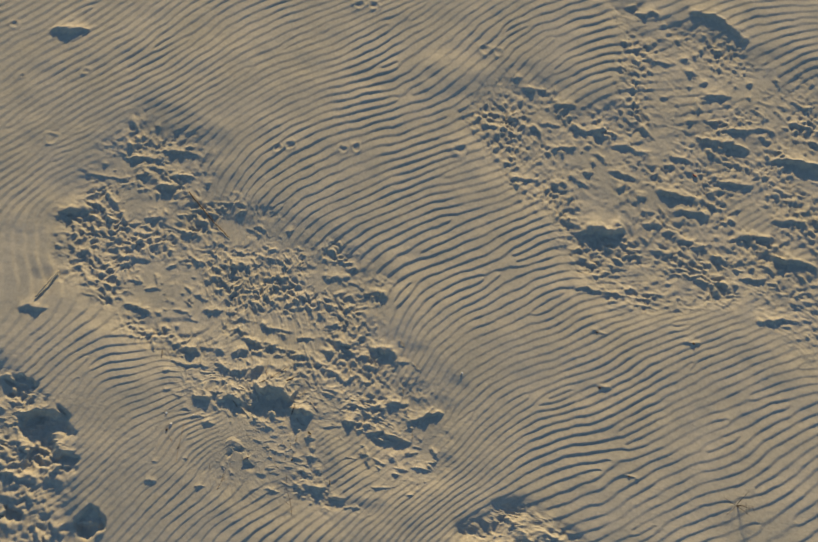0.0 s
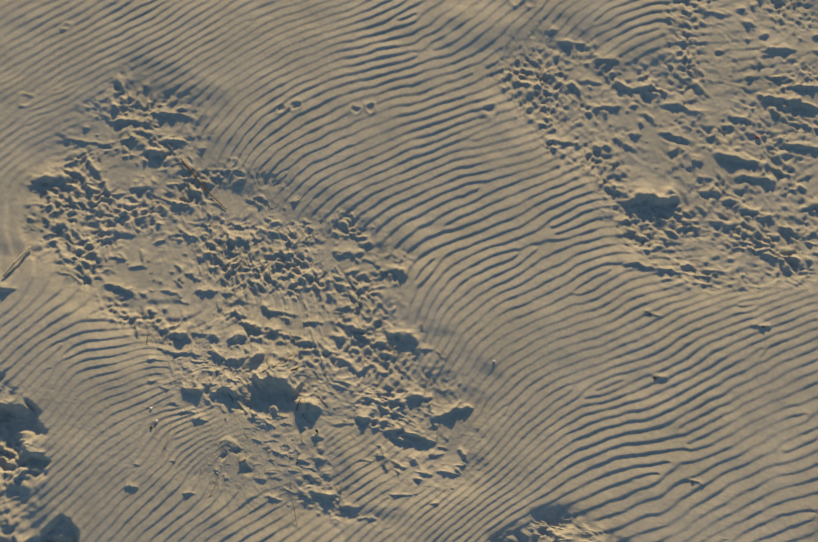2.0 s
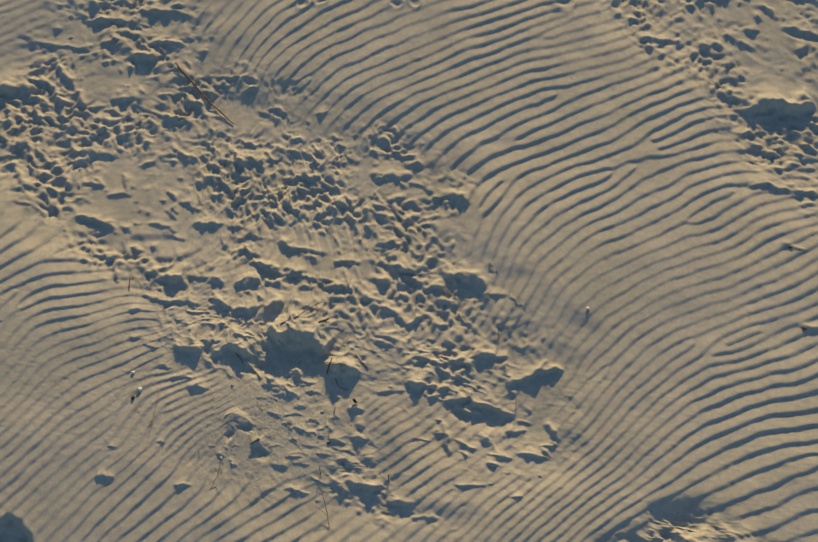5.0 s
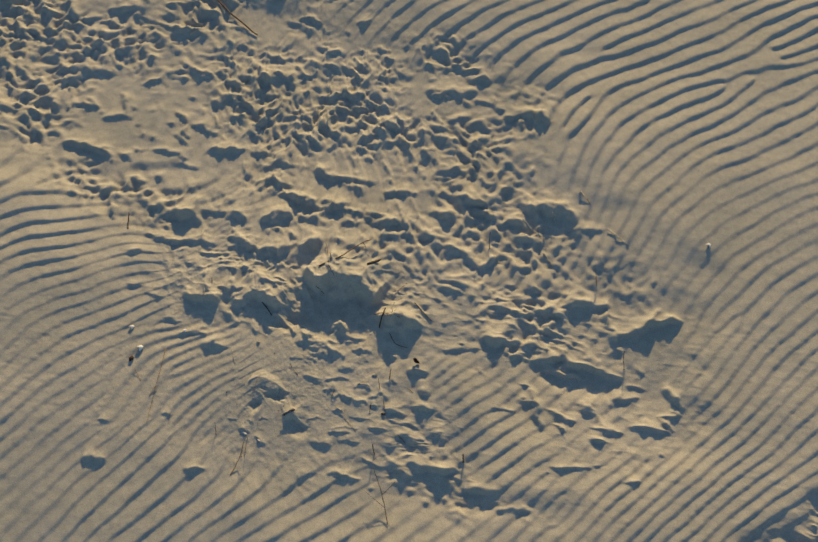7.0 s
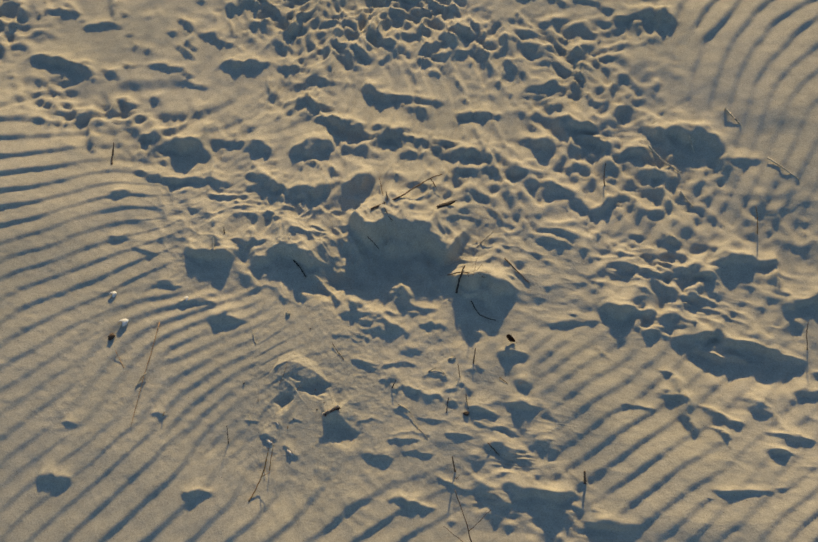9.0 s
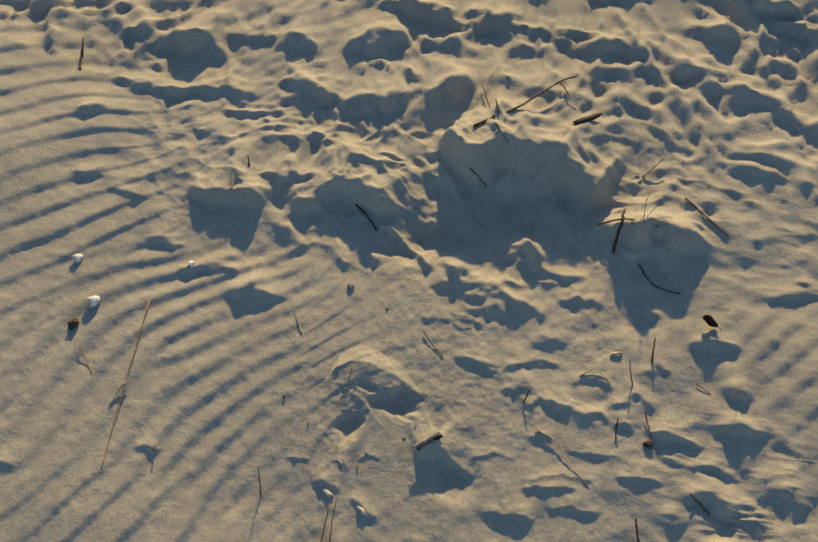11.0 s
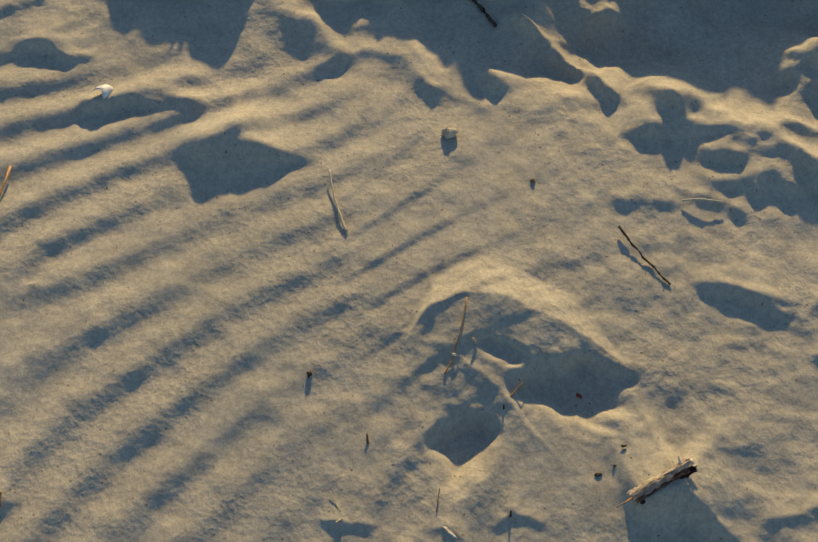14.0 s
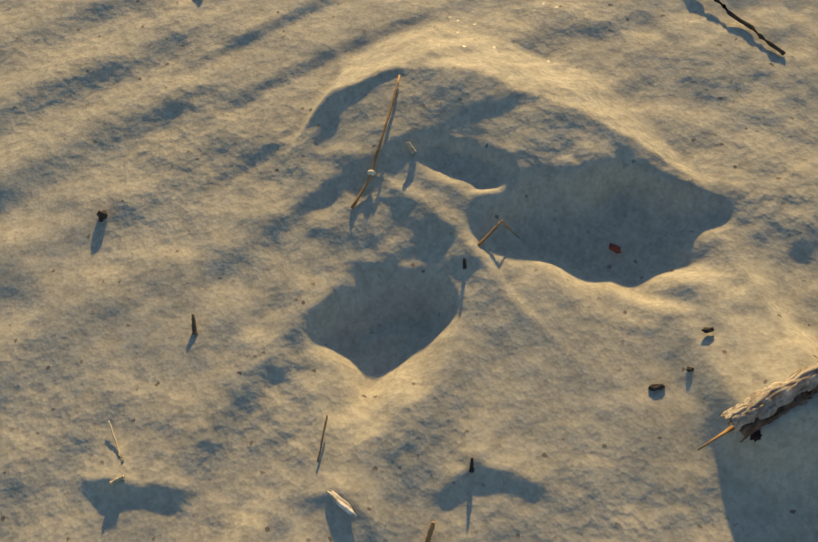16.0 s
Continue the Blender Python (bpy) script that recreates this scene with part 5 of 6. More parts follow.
def bark_piece(x0, y0, x1, y1, width):
    """A short curl of flaking bark, half buried along the lip of its hummock."""
    rnd = random.Random(12)
    a, b2 = Vector((x0, y0, height_at(x0, y0))), Vector((x1, y1, height_at(x1, y1)))
    top = max(height_at(x0 + (x1 - x0) * k / 8, y0 + (y1 - y0) * k / 8) for k in range(9))
    a.z, b2.z = top - 0.0025, top + 0.0005
    thing = base_empty("bark_piece", a, "short pale piece of flaking bark on a sand hummock", "bark")
    span = b2 - a
    along = span.normalized()
    across = Vector((along.y, -along.x, 0)).normalized()
    up = across.cross(along)
    if up.z < 0:
        up = -up

    def slab(thick, lift, w, rag, off=0.0, start=0.0, stop=1.0):
        bm = bmesh.new()
        rows = []
        n, m2 = 54, 22
        for i in range(n + 1):
            f = i / n
            ww = w * (0.72 + 0.28 * math.sin(math.pi * min(1, f * 1.25 + 0.1))) * (1 + rag * noise.noise(Vector((f * 9, 3, lift * 900))) + 0.4 * rag * noise.noise(Vector((f * 31, 5, lift * 900))))
            shift = 0.25 * rag * w * noise.noise(Vector((f * 6, 11, lift * 700)))
            row = []
            for j in range(m2 + 1):
                g = j / m2 * 2 - 1
                # plates with furrows along the grain and cracks across it
                furrow = abs(noise.noise(Vector((f * 5, g * 3.6, 7 + lift * 500))))
                crack = max(0.0, 0.16 - abs(noise.noise(Vector((f * 16 + g, g * 2.0, 19))))) / 0.16
                rise = lift + thick * math.sqrt(max(0, 1 - 0.85 * g * g)) + rag * (0.0032 * min(furrow, 0.35) - 0.0011 * crack * crack + 0.0007 * noise.noise(Vector((f * 40, g * 9, 3))))
                ends = rag * 0.0035 * noise.noise(Vector((g * 3.5, 2 if f > 0.5 else 8, lift * 300))) * abs(2 * f - 1) ** 3
                row.append(bm.verts.new(span * (start + (stop - start) * f) + across * (ww * g + off + shift) + up * rise + along * ends))
            rows.append(row)
        for r, s in zip(rows, rows[1:]):
            for j in range(m2):
                bm.faces.new((r[j], r[j + 1], s[j + 1], s[j]))
        bmesh.ops.solidify(bm, geom=bm.faces[:], thickness=0.0012)
        return bm
    part("outer_bark", slab(width * 0.60, 0.0010, width * 0.40, 0.55, -width * 0.08), BARK_OUT, thing, "cracked pale outer bark")
    part("inner_bark", slab(width * 0.44, -0.0002, width * 0.36, 0.6, width * 0.20, 0.04, 0.93), BARK_IN, thing, "tan brown inner bark")
    part("under_bark", slab(width * 0.30, -0.0022, width * 0.34, 0.6, width * 0.42, 0.10, 1.04), BARK_UNDER, thing, "purple-brown underside with its shade in the colour")
    end = span * 0.93 + up * 0.0035
    part("stub", stem_bmesh([end - along * 0.003, end - along * 0.003 + up * 0.002 - across * 0.003, end - along * 0.002 + up * 0.004 - across * 0.0065], 0.0010, 0.0007, rnd), BARK_OUT, thing)
    part("knot", stem_bmesh([span * 0.96, span * 1.0 + up * 0.001, span * 1.05 + up * 0.002], 0.0026, 0.0018, rnd, 0.3), BARK_OUT, thing)
    part("splinter", stem_bmesh([span * 0.05, span * -0.08 - up * 0.001, span * -0.22 - up * 0.002], 0.0006, 0.0003, rnd), AMBER, thing, "thin amber splinter")
    return thing


def dead_leaf(x, y, size, turn):
    thing = base_empty("dead_leaf", (x, y, height_at(x, y) + 0.006), "curled dark dead leaf lying on the sand", "leaf")
    bm = bmesh.new()
    rows = []
    n, m2 = 14, 6
    for i in range(n + 1):
        f = i / n
        w = size * 0.27 * math.sin(math.pi * (0.06 + 0.9 * f)) ** 0.7
        rows.append([bm.verts.new((size * (f - 0.5), w * g + 0.04 * size * math.sin(7 * f), size * (0.28 * abs(g) ** 1.5 + 0.10 * math.sin(5 * f)) + 0.03 * size * noise.noise(Vector((f * 6, g * 2, 1)))))
                     for g in (j / m2 * 2 - 1 for j in range(m2 + 1))])
    for r, s in zip(rows, rows[1:]):
        for j in range(m2):
            bm.faces.new((r[j], r[j + 1], s[j + 1], s[j]))
    bmesh.ops.solidify(bm, geom=bm.faces[:], thickness=size * 0.02)
    part("blade", bm, LEAF, thing)
    rnd = random.Random(5)
    part("stalk", stem_bmesh([Vector((size * 0.45, 0, 0)), Vector((size * 0.6, 0.02 * size, 0.03 * size)), Vector((size * 0.8, -0.03 * size, -0.05 * size))], size * 0.02, size * 0.012, rnd), LEAF, thing)
    thing.rotation_euler = (radians(8), radians(-6), radians(turn))
    return thing


def dead_plant(name, x, y, size, count, mat, label, seed, spread=1.0):
    """A dry, branching little plant standing out of the sand."""
    rnd = random.Random(seed)
    at = Vector((x, y, height_at(x, y)))
    thing = base_empty(name, at, label, "plant")
    for _ in range(count):
        ang, lean = rnd.uniform(0, 2 * math.pi), rnd.uniform(0.3, 1.0) * spread
        tip = Vector((math.cos(ang) * lean, math.sin(ang) * lean, rnd.uniform(0.35, 0.8))) * size
        mid = tip * 0.5 + Vector((rnd.gauss(0, 0.06), rnd.gauss(0, 0.06), rnd.uniform(0, 0.12))) * size
        line = bent([(0, 0, -0.01), mid, tip], 8, size * 0.012, rnd)
        stem = part("stem", stem_bmesh(line, size * 0.012, size * 0.006, rnd), mat, thing)
        for _ in range(rnd.randrange(1, 4)):
            p = line[rnd.randrange(4, 8)]
            q = p + Vector((rnd.gauss(0, 0.16), rnd.gauss(0, 0.16), rnd.uniform(-0.02, 0.18))) * size
            part("twiglet", stem_bmesh(bent([p, (p + q) / 2 + Vector((0, 0, 0.02 * size)), q], 5, size * 0.01, rnd), size * 0.007, size * 0.004, rnd), mat, stem)
    return thing


# ---- litter round the hollow ----
stick("driftwood_twig", [(-0.7701, 2.9437, 0.002), (-0.6946, 3.0073, 0.006), (-0.6440, 3.0675, 0.012), (-0.6038, 3.0990, 0.022)], 0.0030, 0.0016, BROWN,
      "thin brown driftwood twig with forked side shoots on sand", "twig",
      side=[[(-0.7370, 2.9664, 0.003), (-0.7519, 3.0110, 0.006), (-0.7742, 3.0670, 0.010)], [(-0.7319, 2.9763, 0.003), (-0.7398, 3.0024, 0.012)],
            [(-0.6311, 3.0830, 0.012), (-0.6135, 3.0608, 0.004)]], wobble=0.0009)
stick("dark_stick", [(-0.5083, 2.7610, 0.001), (-0.5042, 2.7940, 0.006), (-0.4981, 2.8324, 0.014)], 0.0028, 0.0022, DARK, "short dark stick leaning in a shaded hollow", "stick")
stick("pale_twig", [(-0.5389, 2.8059, 0.002), (-0.4936, 2.8064, 0.005), (-0.4412, 2.8022, 0.003)], 0.0018, 0.0010, BROWN, "thin crooked brown twig lying on the sand", "twig",
      side=[[(-0.4897, 2.8056, 0.004), (-0.4813, 2.7915, 0.008)]])
stick("dry_twig", [(-0.3986, 2.8757, 0.004), (-0.3642, 2.8477, 0.003), (-0.3253, 2.8178, 0.001)], 0.0018, 0.0012, BROWN, "straight dry twig lying on sunlit sand", "twig")
stick("pale_twig", [(-0.4687, 2.9197, 0.001), (-0.4555, 2.9352, 0.008), (-0.4371, 2.9539, 0.016)], 0.0024, 0.0013, PALE, "bleached twig standing out of the sand", "twig",
      side=[[(-0.4755, 2.9227, 0.002), (-0.4922, 2.9222, 0.006)], [(-0.4719, 2.9137, 0.001), (-0.4824, 2.8951, 0.001)]])
dead_plant("dry_weed", -0.4687, 2.8063, 0.045, 6, BROWN, "brown dry weed tangled at the hollow's edge", 3, 1.2)
dead_plant("dry_weed", -0.4809, 3.0041, 0.025, 4, PALE, "small bleached dry weed on sand", 4, 1.0)
dead_plant("dry_weed", -0.4239, 2.9997, 0.018, 3, PALE, "small bleached dry weed on sand", 5, 1.0)
chip("bark_flake", -0.5771, 3.0090, 0.028, 0.005, 0.004, 32, DARK, "dark strip of bark along a sunlit sand lip", "bark")
stick("dark_twig", [(-0.9463, 2.7777, 0.001), (-0.9248, 2.7595, 0.003), (-0.9015, 2.7343, 0.001)], 0.0020, 0.0014, DARK, "straight dark twig in a shaded hollow", "twig")
stick("dark_twig", [(-0.7324, 2.9459, 0.002), (-0.7127, 2.9203, 0.001), (-0.6949, 2.9094, 0.001)], 0.0013, 0.0008, DARK, "short dark twig in a shaded hollow", "twig")
stick("dark_twig", [(-0.7645, 2.8701, 0.004), (-0.7468, 2.8636, 0.002), (-0.7323, 2.8547, 0.001)], 0.0013, 0.0008, DARK, "short dark twig in a shaded hollow", "twig")
stick("dark_twig", [(-0.4664, 2.7436, 0.001), (-0.4379, 2.7088, 0.002), (-0.3962, 2.6997, 0.001)], 0.0013, 0.0009, DARK, "thin bent dark twig in shade", "twig")
dead_leaf(-0.3529, 2.6485, 0.026, -28)
stick("pale_straw", [(-1.0011, 2.5710, 0.003), (-0.9917, 2.5470, 0.002), (-0.9783, 2.5235, 0.001)], 0.0005, 0.0011, PALE, "thin bleached straw half buried in sand", "straw", wobble=0.0002)
stick("dark_twig", [(-0.7908, 2.5614, 0.004), (-0.7749, 2.5428, 0.003), (-0.7525, 2.5231, 0.001)], 0.0009, 0.0007, DARK, "thin dark twig lying over smooth sand", "twig", wobble=0.0003)
stick("dry_straw", [(-1.2350, 2.5361, 0.002), (-1.2284, 2.4579, 0.004), (-1.2247, 2.3908, 0.006), (-1.2203, 2.3241, 0.003), (-1.2148, 2.2579, 0.001)], 0.0009, 0.0006, AMBER,
      "long thin dry straw lying across sand ripples", "straw", node=0.5, wobble=0.0004)
stick("pale_straw", [(-1.2362, 2.3567, 0.001), (-1.2305, 2.3819, 0.004), (-1.2208, 2.3980, 0.005)], 0.0016, 0.0010, PALE, "short bleached straw stub on sand ripples", "straw")
stick("dry_straw", [(-1.3165, 2.4398, 0.003), (-1.2993, 2.4196, 0.002), (-1.2820, 2.3999, 0.001)], 0.0008, 0.0005, AMBER, "short thin dry straw on a ripple", "straw")
shell(-1.3752, 2.5913, 0.013, -35, "small white shell fragment tipped up on sand ripples")
shell(-1.3216, 2.5202, 0.016, -40, "white broken shell lying on sand ripples")
shell(-1.1883, 2.6145, 0.010, -30, "tiny white shell fragment on a shaded hump")
chip("dark_pebble", -1.3400, 2.4752, 0.010, 0.006, 0.008, 60, LEAF, "small dark crumb of bark on sand ripples", "bark")
stick("dark_twig", [(-1.5222, 2.9834, 0.001), (-1.5306, 3.0151, 0.010), (-1.5314, 3.0391, 0.024)], 0.0022, 0.0012, BROWN, "short brown twig standing in the sand", "twig")
stick("dark_twig", [(-1.1439, 2.8161, 0.001), (-1.1493, 2.8319, 0.008)], 0.0016, 0.0008, DARK, "tiny dark twig standing in the sand", "twig")
stick("pale_straw", [(-1.1538, 2.7539, 0.001), (-1.1617, 2.7827, 0.006), (-1.1650, 2.7889, 0.012)], 0.0022, 0.0012, PALE, "stubby bleached straw standing in sand", "straw")
stick("dry_straw", [(-1.1480, 2.2993, 0.001), (-1.1457, 2.3067, 0.010)], 0.0014, 0.0007, AMBER, "short amber straw poking from a hump", "straw")
stick("dark_twig", [(-0.9769, 2.2641, 0.000), (-0.9814, 2.2833, 0.012), (-0.9855, 2.2992, 0.028)], 0.0010, 0.0006, DARK, "thin dark straw standing in a ripple trough", "straw")
stick("dry_straw", [(-0.8644, 2.2204, 0.000), (-0.8655, 2.2499, 0.016), (-0.8631, 2.2725, 0.034)], 0.0011, 0.0006, AMBER, "thin amber straw standing in the sand", "straw")
stick("dry_straw", [(-0.8770, 2.2155, 0.000), (-0.8741, 2.2411, 0.014)], 0.0011, 0.0006, AMBER, "thin amber straw standing in the sand", "straw")
chip("wood_chip", -0.8832, 2.2865, 0.009, 0.004, 0.004, -25, BARK_OUT, "pale splintered wood chip on the sand", "wood chip")
chip("wood_chip", -0.8286, 2.2705, 0.009, 0.003, 0.003, -30, BARK_OUT, "pale splintered wood chip on the sand", "wood chip")
stick("long_straw", [(-0.5991, 2.4342, 0.003), (-0.5708, 2.4245, 0.004), (-0.5460, 2.3930, 0.003), (-0.5129, 2.3639, 0.001)], 0.0015, 0.0008, PALE, "curved bleached straw lying on the sand", "straw")
stick("dark_twig", [(-0.4614, 2.5296, 0.000), (-0.4669, 2.5436, 0.012), (-0.4721, 2.5587, 0.026)], 0.0011, 0.0007, BROWN, "thin brown stem standing in the sand", "twig")
stick("dark_twig", [(-0.4348, 2.5727, 0.000), (-0.4354, 2.5897, 0.012), (-0.4355, 2.6068, 0.024)], 0.0018, 0.0010, BROWN, "knobbly brown stem standing in the sand", "twig")
stick("dark_twig", [(-0.4404, 2.4886, 0.006), (-0.4352, 2.4707, 0.003), (-0.4288, 2.4543, 0.001)], 0.0012, 0.0008, DARK, "thin dark twig on a shaded slope", "twig")
chip("dark_pebble", -0.4320, 2.4418, 0.007, 0.005, 0.004, 10, DARK, "small dark pebble on shaded sand", "pebble")
stick("dark_twig", [(-0.3705, 2.3765, 0.003), (-0.3537, 2.3662, 0.002), (-0.3388, 2.3553, 0.001)], 0.0012, 0.0008, BROWN, "thin brown twig on a sunlit sand lip", "twig")
stick("dark_twig", [(-0.4358, 2.2986, 0.000), (-0.4418, 2.3108, 0.014), (-0.4474, 2.3225, 0.030)], 0.0020, 0.0014, BROWN, "brown stem standing in the sand", "twig")
chip("wood_chip", -0.4896, 2.5771, 0.010, 0.004, 0.004, 20, PALE, "pale splintered wood chip on the sand", "wood chip")
stick("pale_straw", [(-0.5407, 2.5311, 0.001), (-0.5200, 2.5443, 0.004), (-0.4940, 2.5272, 0.002)], 0.0014, 0.0007, PALE, "bent bleached straw over a small hollow", "straw")
stick("dark_twig", [(-0.6212, 2.4728, 0.001), (-0.6142, 2.4910, 0.014)], 0.0013, 0.0007, DARK, "small dark stem standing in the sand", "twig")
stick("dark_twig", [(-0.4803, 2.4696, 0.008), (-0.4807, 2.4536, 0.002), (-0.4801, 2.4344, 0.000)], 0.0012, 0.0008, DARK, "thin dark twig on a shaded slope", "twig")
dead_plant("dry_weed", -0.3065, 2.5416, 0.020, 4, AMBER, "small amber dry weed crowning a hump", 8, 1.1)
stick("dark_twig", [(-0.3659, 2.5491, 0.002), (-0.3444, 2.5361, 0.001)], 0.0010, 0.0006, BROWN, "short thin brown twig on sand", "twig")

# ---- litter on the scoured hummock ----
bark_piece(-0.7701, 2.3706, -0.7367, 2.3978, 0.0088)
stick("amber_straw", [(-0.8934, 2.4309, 0.0005), (-0.8894, 2.4435, 0.0014), (-0.8878, 2.4576, 0.0018), (-0.8872, 2.4843, 0.0014)], 0.0006, 0.0004, AMBER,
      "thin amber straw laid over a sand lip", "straw", wobble=0.0002, node=0.42)
stick("amber_straw", [(-0.8492, 2.4248, 0.000), (-0.8459, 2.4299, 0.003), (-0.8427, 2.4338, 0.006)], 0.0005, 0.0005, AMBER, "small bent amber straw with a broken tip", "straw", wobble=0.0001,
      side=[[(-0.8426, 2.4337, 0.006), (-0.8394, 2.4327, 0.004), (-0.8365, 2.4320, 0.002)]])
chip("dark_crumb", -0.8048, 2.4359, 0.0021, 0.0012, 0.0014, -30, REDDISH, "tiny dark red crumb in shade", "crumb", group="crumbs")
chip("dark_crumb", -0.7753, 2.4046, 0.0018, 0.0008, 0.0009, 15, DARK, "tiny dark crumb casting a small shadow", "crumb", lift=1.6, group="crumbs")
chip("dark_crumb", -0.7892, 2.3849, 0.0024, 0.0010, 0.0010, 18, DARK, "tiny dark seed husk on sunlit sand", "crumb", group="crumbs")
chip("dark_crumb", -0.7796, 2.3920, 0.0012, 0.0008, 0.0006, 5, DARK, "tiny dark crumb sunk in sand", "crumb", group="crumbs")
stick("dry_twig", [(-0.8523, 2.4158, 0.0000), (-0.8527, 2.4178, 0.0023)], 0.0007, 0.0004, DARK, "tiny dark stem poking from sand", "twig")
stick("dry_twig", [(-0.9802, 2.4146, 0.0000), (-0.9802, 2.4166, 0.0027)], 0.0008, 0.0005, DARK, "tiny dark stem poking from sand", "twig")
stick("amber_straw", [(-0.8485, 2.3265, 0.0000), (-0.8480, 2.3297, 0.0014), (-0.8474, 2.3337, 0.0027)], 0.0010, 0.0007, AMBER, "short amber straw poking from sand", "straw", wobble=0.0001)
stick("pale_straw", [(-0.9426, 2.3267, 0.0005), (-0.9392, 2.3295, 0.0009)], 0.0008, 0.0005, PALE, "tiny bleached straw on sand", "straw", wobble=0.0001)
stick("pale_straw", [(-0.9418, 2.3338, 0.0000), (-0.9461, 2.3395, 0.0009), (-0.9507, 2.3454, 0.0014)], 0.0004, 0.0002, PALE, "hair-thin bleached straw on sand", "straw", wobble=0.0001)
chip("bark_flake", -0.8740, 2.3338, 0.0050, 0.0011, 0.0010, -32, BARK_OUT, "pale thin flake along a sand edge", "flake", tilt=(-25, 0))
stick("dry_twig", [(-0.8392, 2.3499, 0.0000), (-0.8394, 2.3531, 0.0023)], 0.0008, 0.0004, DARK, "tiny dark stem poking from sand", "twig")
chip("pale_pebble", -0.9210, 2.6204, 0.0055, 0.0035, 0.0050, 8, PALE, "small pale pebble on sand", "pebble", lift=0.4)
stick("pale_straw", [(-0.7480, 2.5915, 0.002), (-0.7337, 2.5937, 0.004), (-0.7186, 2.5950, 0.002)], 0.0009, 0.0006, PALE, "thin bleached straw over a small hollow", "straw")
# brown spike put in place of a small tip and the shade behind it
stick("dry_twig", [(-0.9335, 2.3782, 0.000), (-0.9343, 2.3810, 0.0015), (-0.9351, 2.3838, 0.003)], 0.0010, 0.0004, BROWN, "small brown spike standing for a tip and its shade", "twig")
stick("dry_twig", [(-0.8844, 2.3585, 0.003), (-0.8839, 2.3444, 0.001)], 0.0003, 0.0003, BROWN, "hair-thin brown line lying on the sand", "twig")
stick("pale_straw", [(-0.8764, 2.4550, 0.001), (-0.8789, 2.4568, 0.003)], 0.0010, 0.0006, PALE, "tiny bleached straw stub on a lip", "straw")
chip("dark_crumb", -0.9802, 2.4167, 0.0018, 0.0014, 0.0022, 0, DARK, "tiny dark crumb on a ripple", "crumb", group="crumbs")
chip("dark_crumb", -0.8546, 2.5910, 0.0018, 0.0014, 0.0016, 0, BROWN, "tiny brown crumb on smooth sand", "crumb", group="crumbs")

# ---- litter of the wider ground ----
dead_plant("dry_weed", -0.4319, 2.2820, 0.032, 3, BROWN, "thin brown dry weed standing in the sand", 14, 0.35)
stick("dry_straw", [(-0.8916, 2.1398, 0.000), (-0.8759, 2.1987, 0.014), (-0.8703, 2.2605, 0.045)], 0.0016, 0.0009, AMBER, "amber straw standing in the sand", "straw", side=[[(-0.8759, 2.1987, 0.014), (-0.8572, 2.2097, 0.024)]])
stick("dry_twig", [(-0.1341, 2.3236, 0.000), (-0.1406, 2.3477, 0.018)], 0.0032, 0.0026, BROWN, "stubby brown stem standing in the sand", "twig")
stick("dry_twig", [(0.3852, 2.7679, 0.000), (0.3759, 2.7999, 0.025), (0.3729, 2.8236, 0.045)], 0.0015, 0.0009, BROWN, "thin brown stem standing in the sand", "twig")
stick("dry_twig", [(0.2612, 3.0906, 0.000), (0.2503, 3.1200, 0.025), (0.2397, 3.1434, 0.045)], 0.0016, 0.0009, AMBER, "thin amber stem standing in the sand", "twig")
stick("dry_twig", [(-0.1559, 3.1700, 0.000), (-0.1622, 3.1940, 0.020), (-0.1645, 3.2236, 0.040)], 0.0018, 0.0010, BROWN, "thin brown stem standing in the sand", "twig")
stick("pale_straw", [(-0.0480, 3.3167, 0.012), (-0.0031, 3.2815, 0.014), (0.0501, 3.2525, 0.004)], 0.0026, 0.0014, PALE, "bleached curved straw over a shaded hollow", "straw")
stick("pale_straw", [(0.0501, 3.1916, 0.004), (0.0876, 3.1439, 0.002)], 0.0022, 0.0012, PALE, "short bleached straw on sand", "straw")
stick("pale_straw", [(0.0613, 3.3651, 0.006), (0.0830, 3.3271, 0.003)], 0.0022, 0.0012, PALE, "short bleached straw in a hollow", "straw")
stick("pale_straw", [(0.2810, 3.3336, 0.006), (0.3232, 3.3016, 0.006), (0.3659, 3.2740, 0.002)], 0.0026, 0.0014, PALE, "bleached straw lying among ripples", "straw")
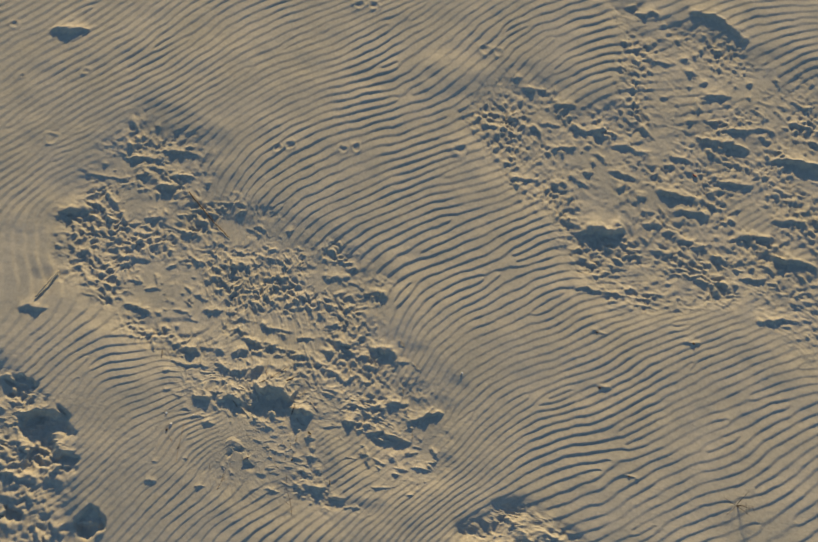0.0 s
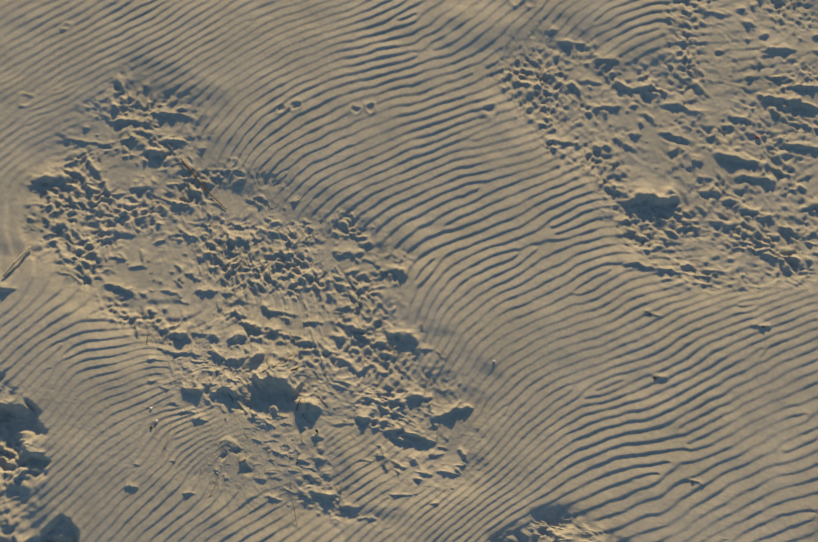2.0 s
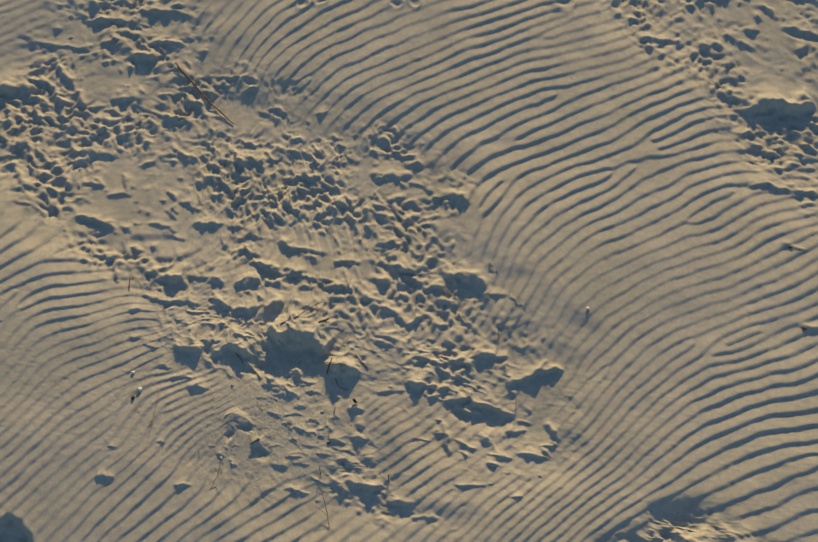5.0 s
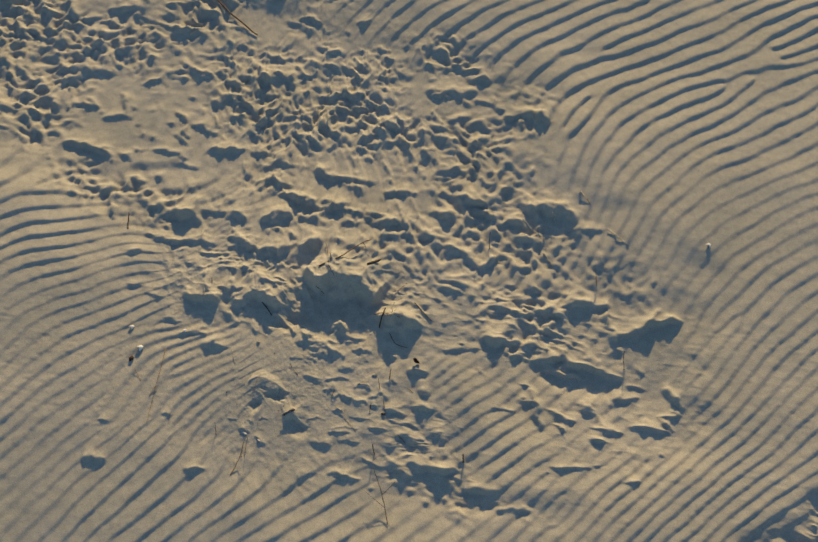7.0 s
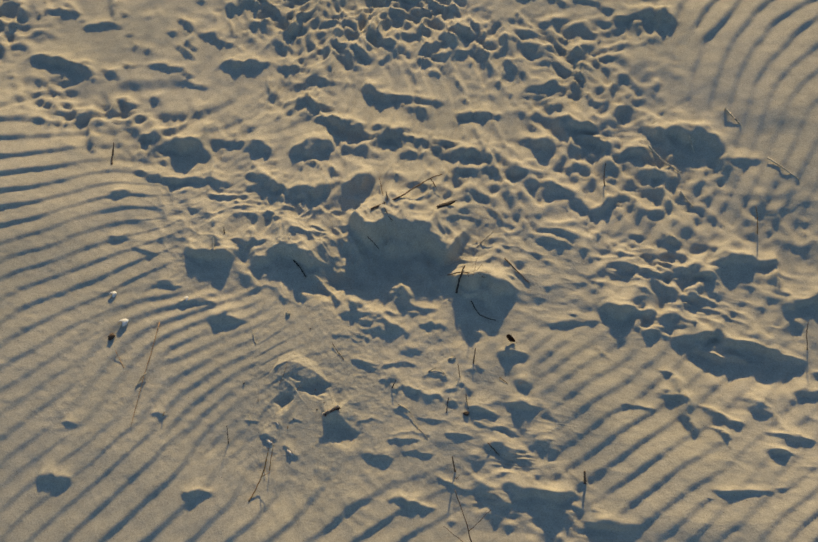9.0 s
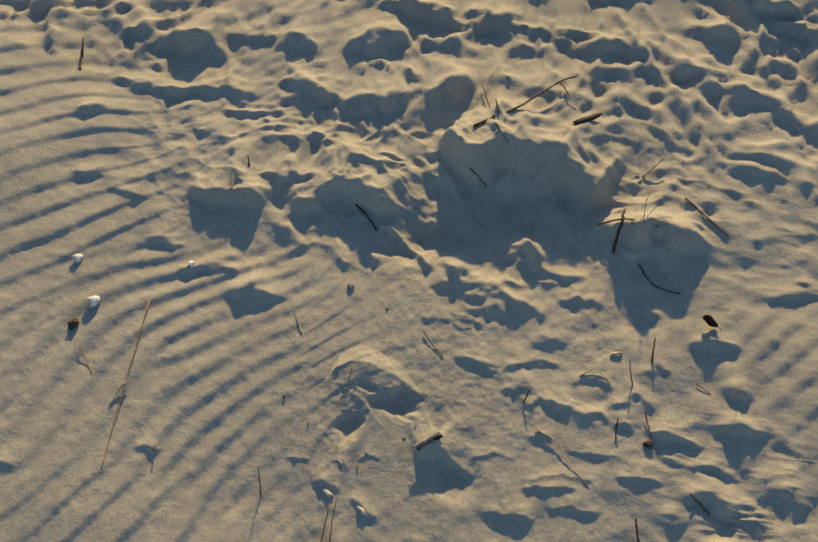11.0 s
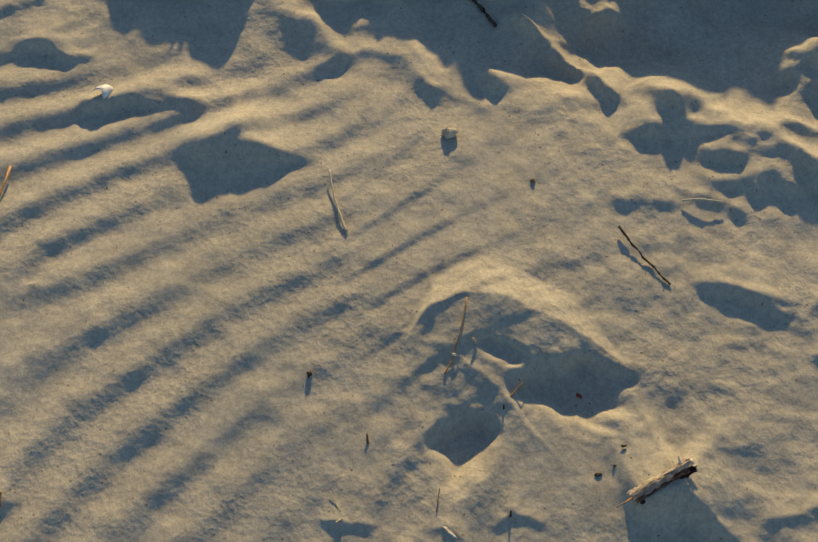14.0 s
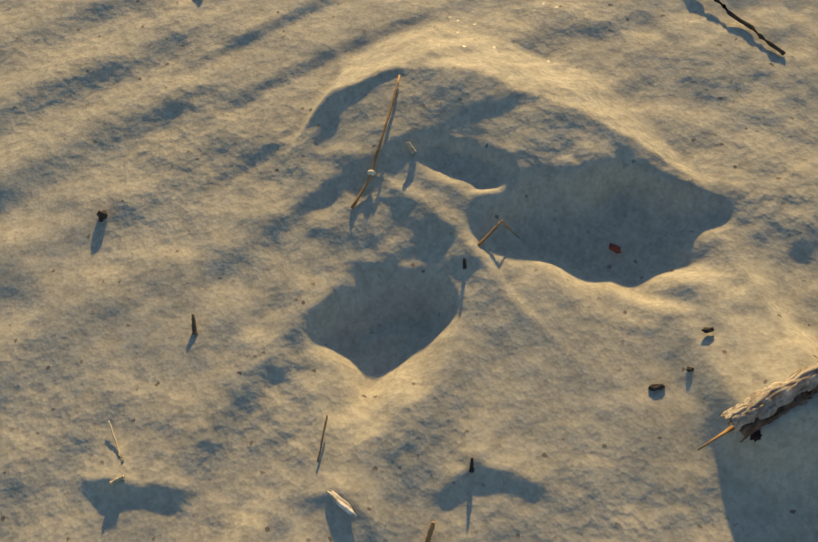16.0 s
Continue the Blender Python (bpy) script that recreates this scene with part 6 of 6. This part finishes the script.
shell(0.6655, 3.3231, 0.015, -35, "white pointed shell standing among ripples")
stick("pale_straw", [(0.1602, 3.4850, 0.004), (0.2077, 3.4403, 0.002)], 0.0034, 0.0018, PALE, "short bleached straw on sand", "straw")
stick("dry_twig", [(-1.5329, 3.0186, 0.000), (-1.5368, 3.0486, 0.022)], 0.0022, 0.0012, BROWN, "short brown stem standing in the sand", "twig")
stick("thin_branch", [(-1.7062, 4.3655, 0.012), (-1.5643, 4.2430, 0.010), (-1.4382, 4.1450, 0.012), (-1.2989, 4.0495, 0.006)], 0.0055, 0.0030, BROWN, "long thin branch lying in trampled sand", "branch", wobble=0.004)
stick("pale_branch", [(-2.5367, 3.2383, 0.012), (-2.4970, 3.3500, 0.022), (-2.4504, 3.4831, 0.014)], 0.0090, 0.0060, PALE, "bleached branch along a sand lip", "branch", wobble=0.002)
dead_plant("dry_weed", 2.8144, 2.7460, 0.13, 8, DARK, "dark spreading dry weed among sand ripples", 21, 1.2)
chip("red_scrap", 2.4026, 5.5154, 0.018, 0.008, 0.008, -30, REDDISH, "small reddish scrap in trampled sand", "scrap")
stick("dry_branch", [(-0.3479, 2.0743, 0.004), (-0.3829, 2.1631, 0.030), (-0.4303, 2.2422, 0.060)], 0.0017, 0.0009, BROWN, "thin brown dry branch standing in the sand", "branch", side=[[(-0.3829, 2.1631, 0.030), (-0.3425, 2.2127, 0.050)], [(-0.3666, 2.1242, 0.020), (-0.4414, 2.1614, 0.035)]])
# small sand bumps; their brown colour stands in for shade
chip("shade_brown_bump", 1.7221, 3.4275, 0.012, 0.008, 0.007, -30, BROWN, "small sand bump coloured brown as if in shade", "bark")
chip("shade_brown_bump", 1.9955, 2.7952, 0.010, 0.006, 0.006, -20, BROWN, "small sand bump coloured brown as if in shade", "bark")
chip("shade_brown_bump", 2.4405, 3.9439, 0.012, 0.008, 0.007, -20, BROWN, "small sand bump coloured brown as if in shade", "bark")
chip("shade_brown_bump", 1.6633, 3.8705, 0.010, 0.006, 0.006, 0, BROWN, "small sand bump coloured brown as if in shade", "bark")
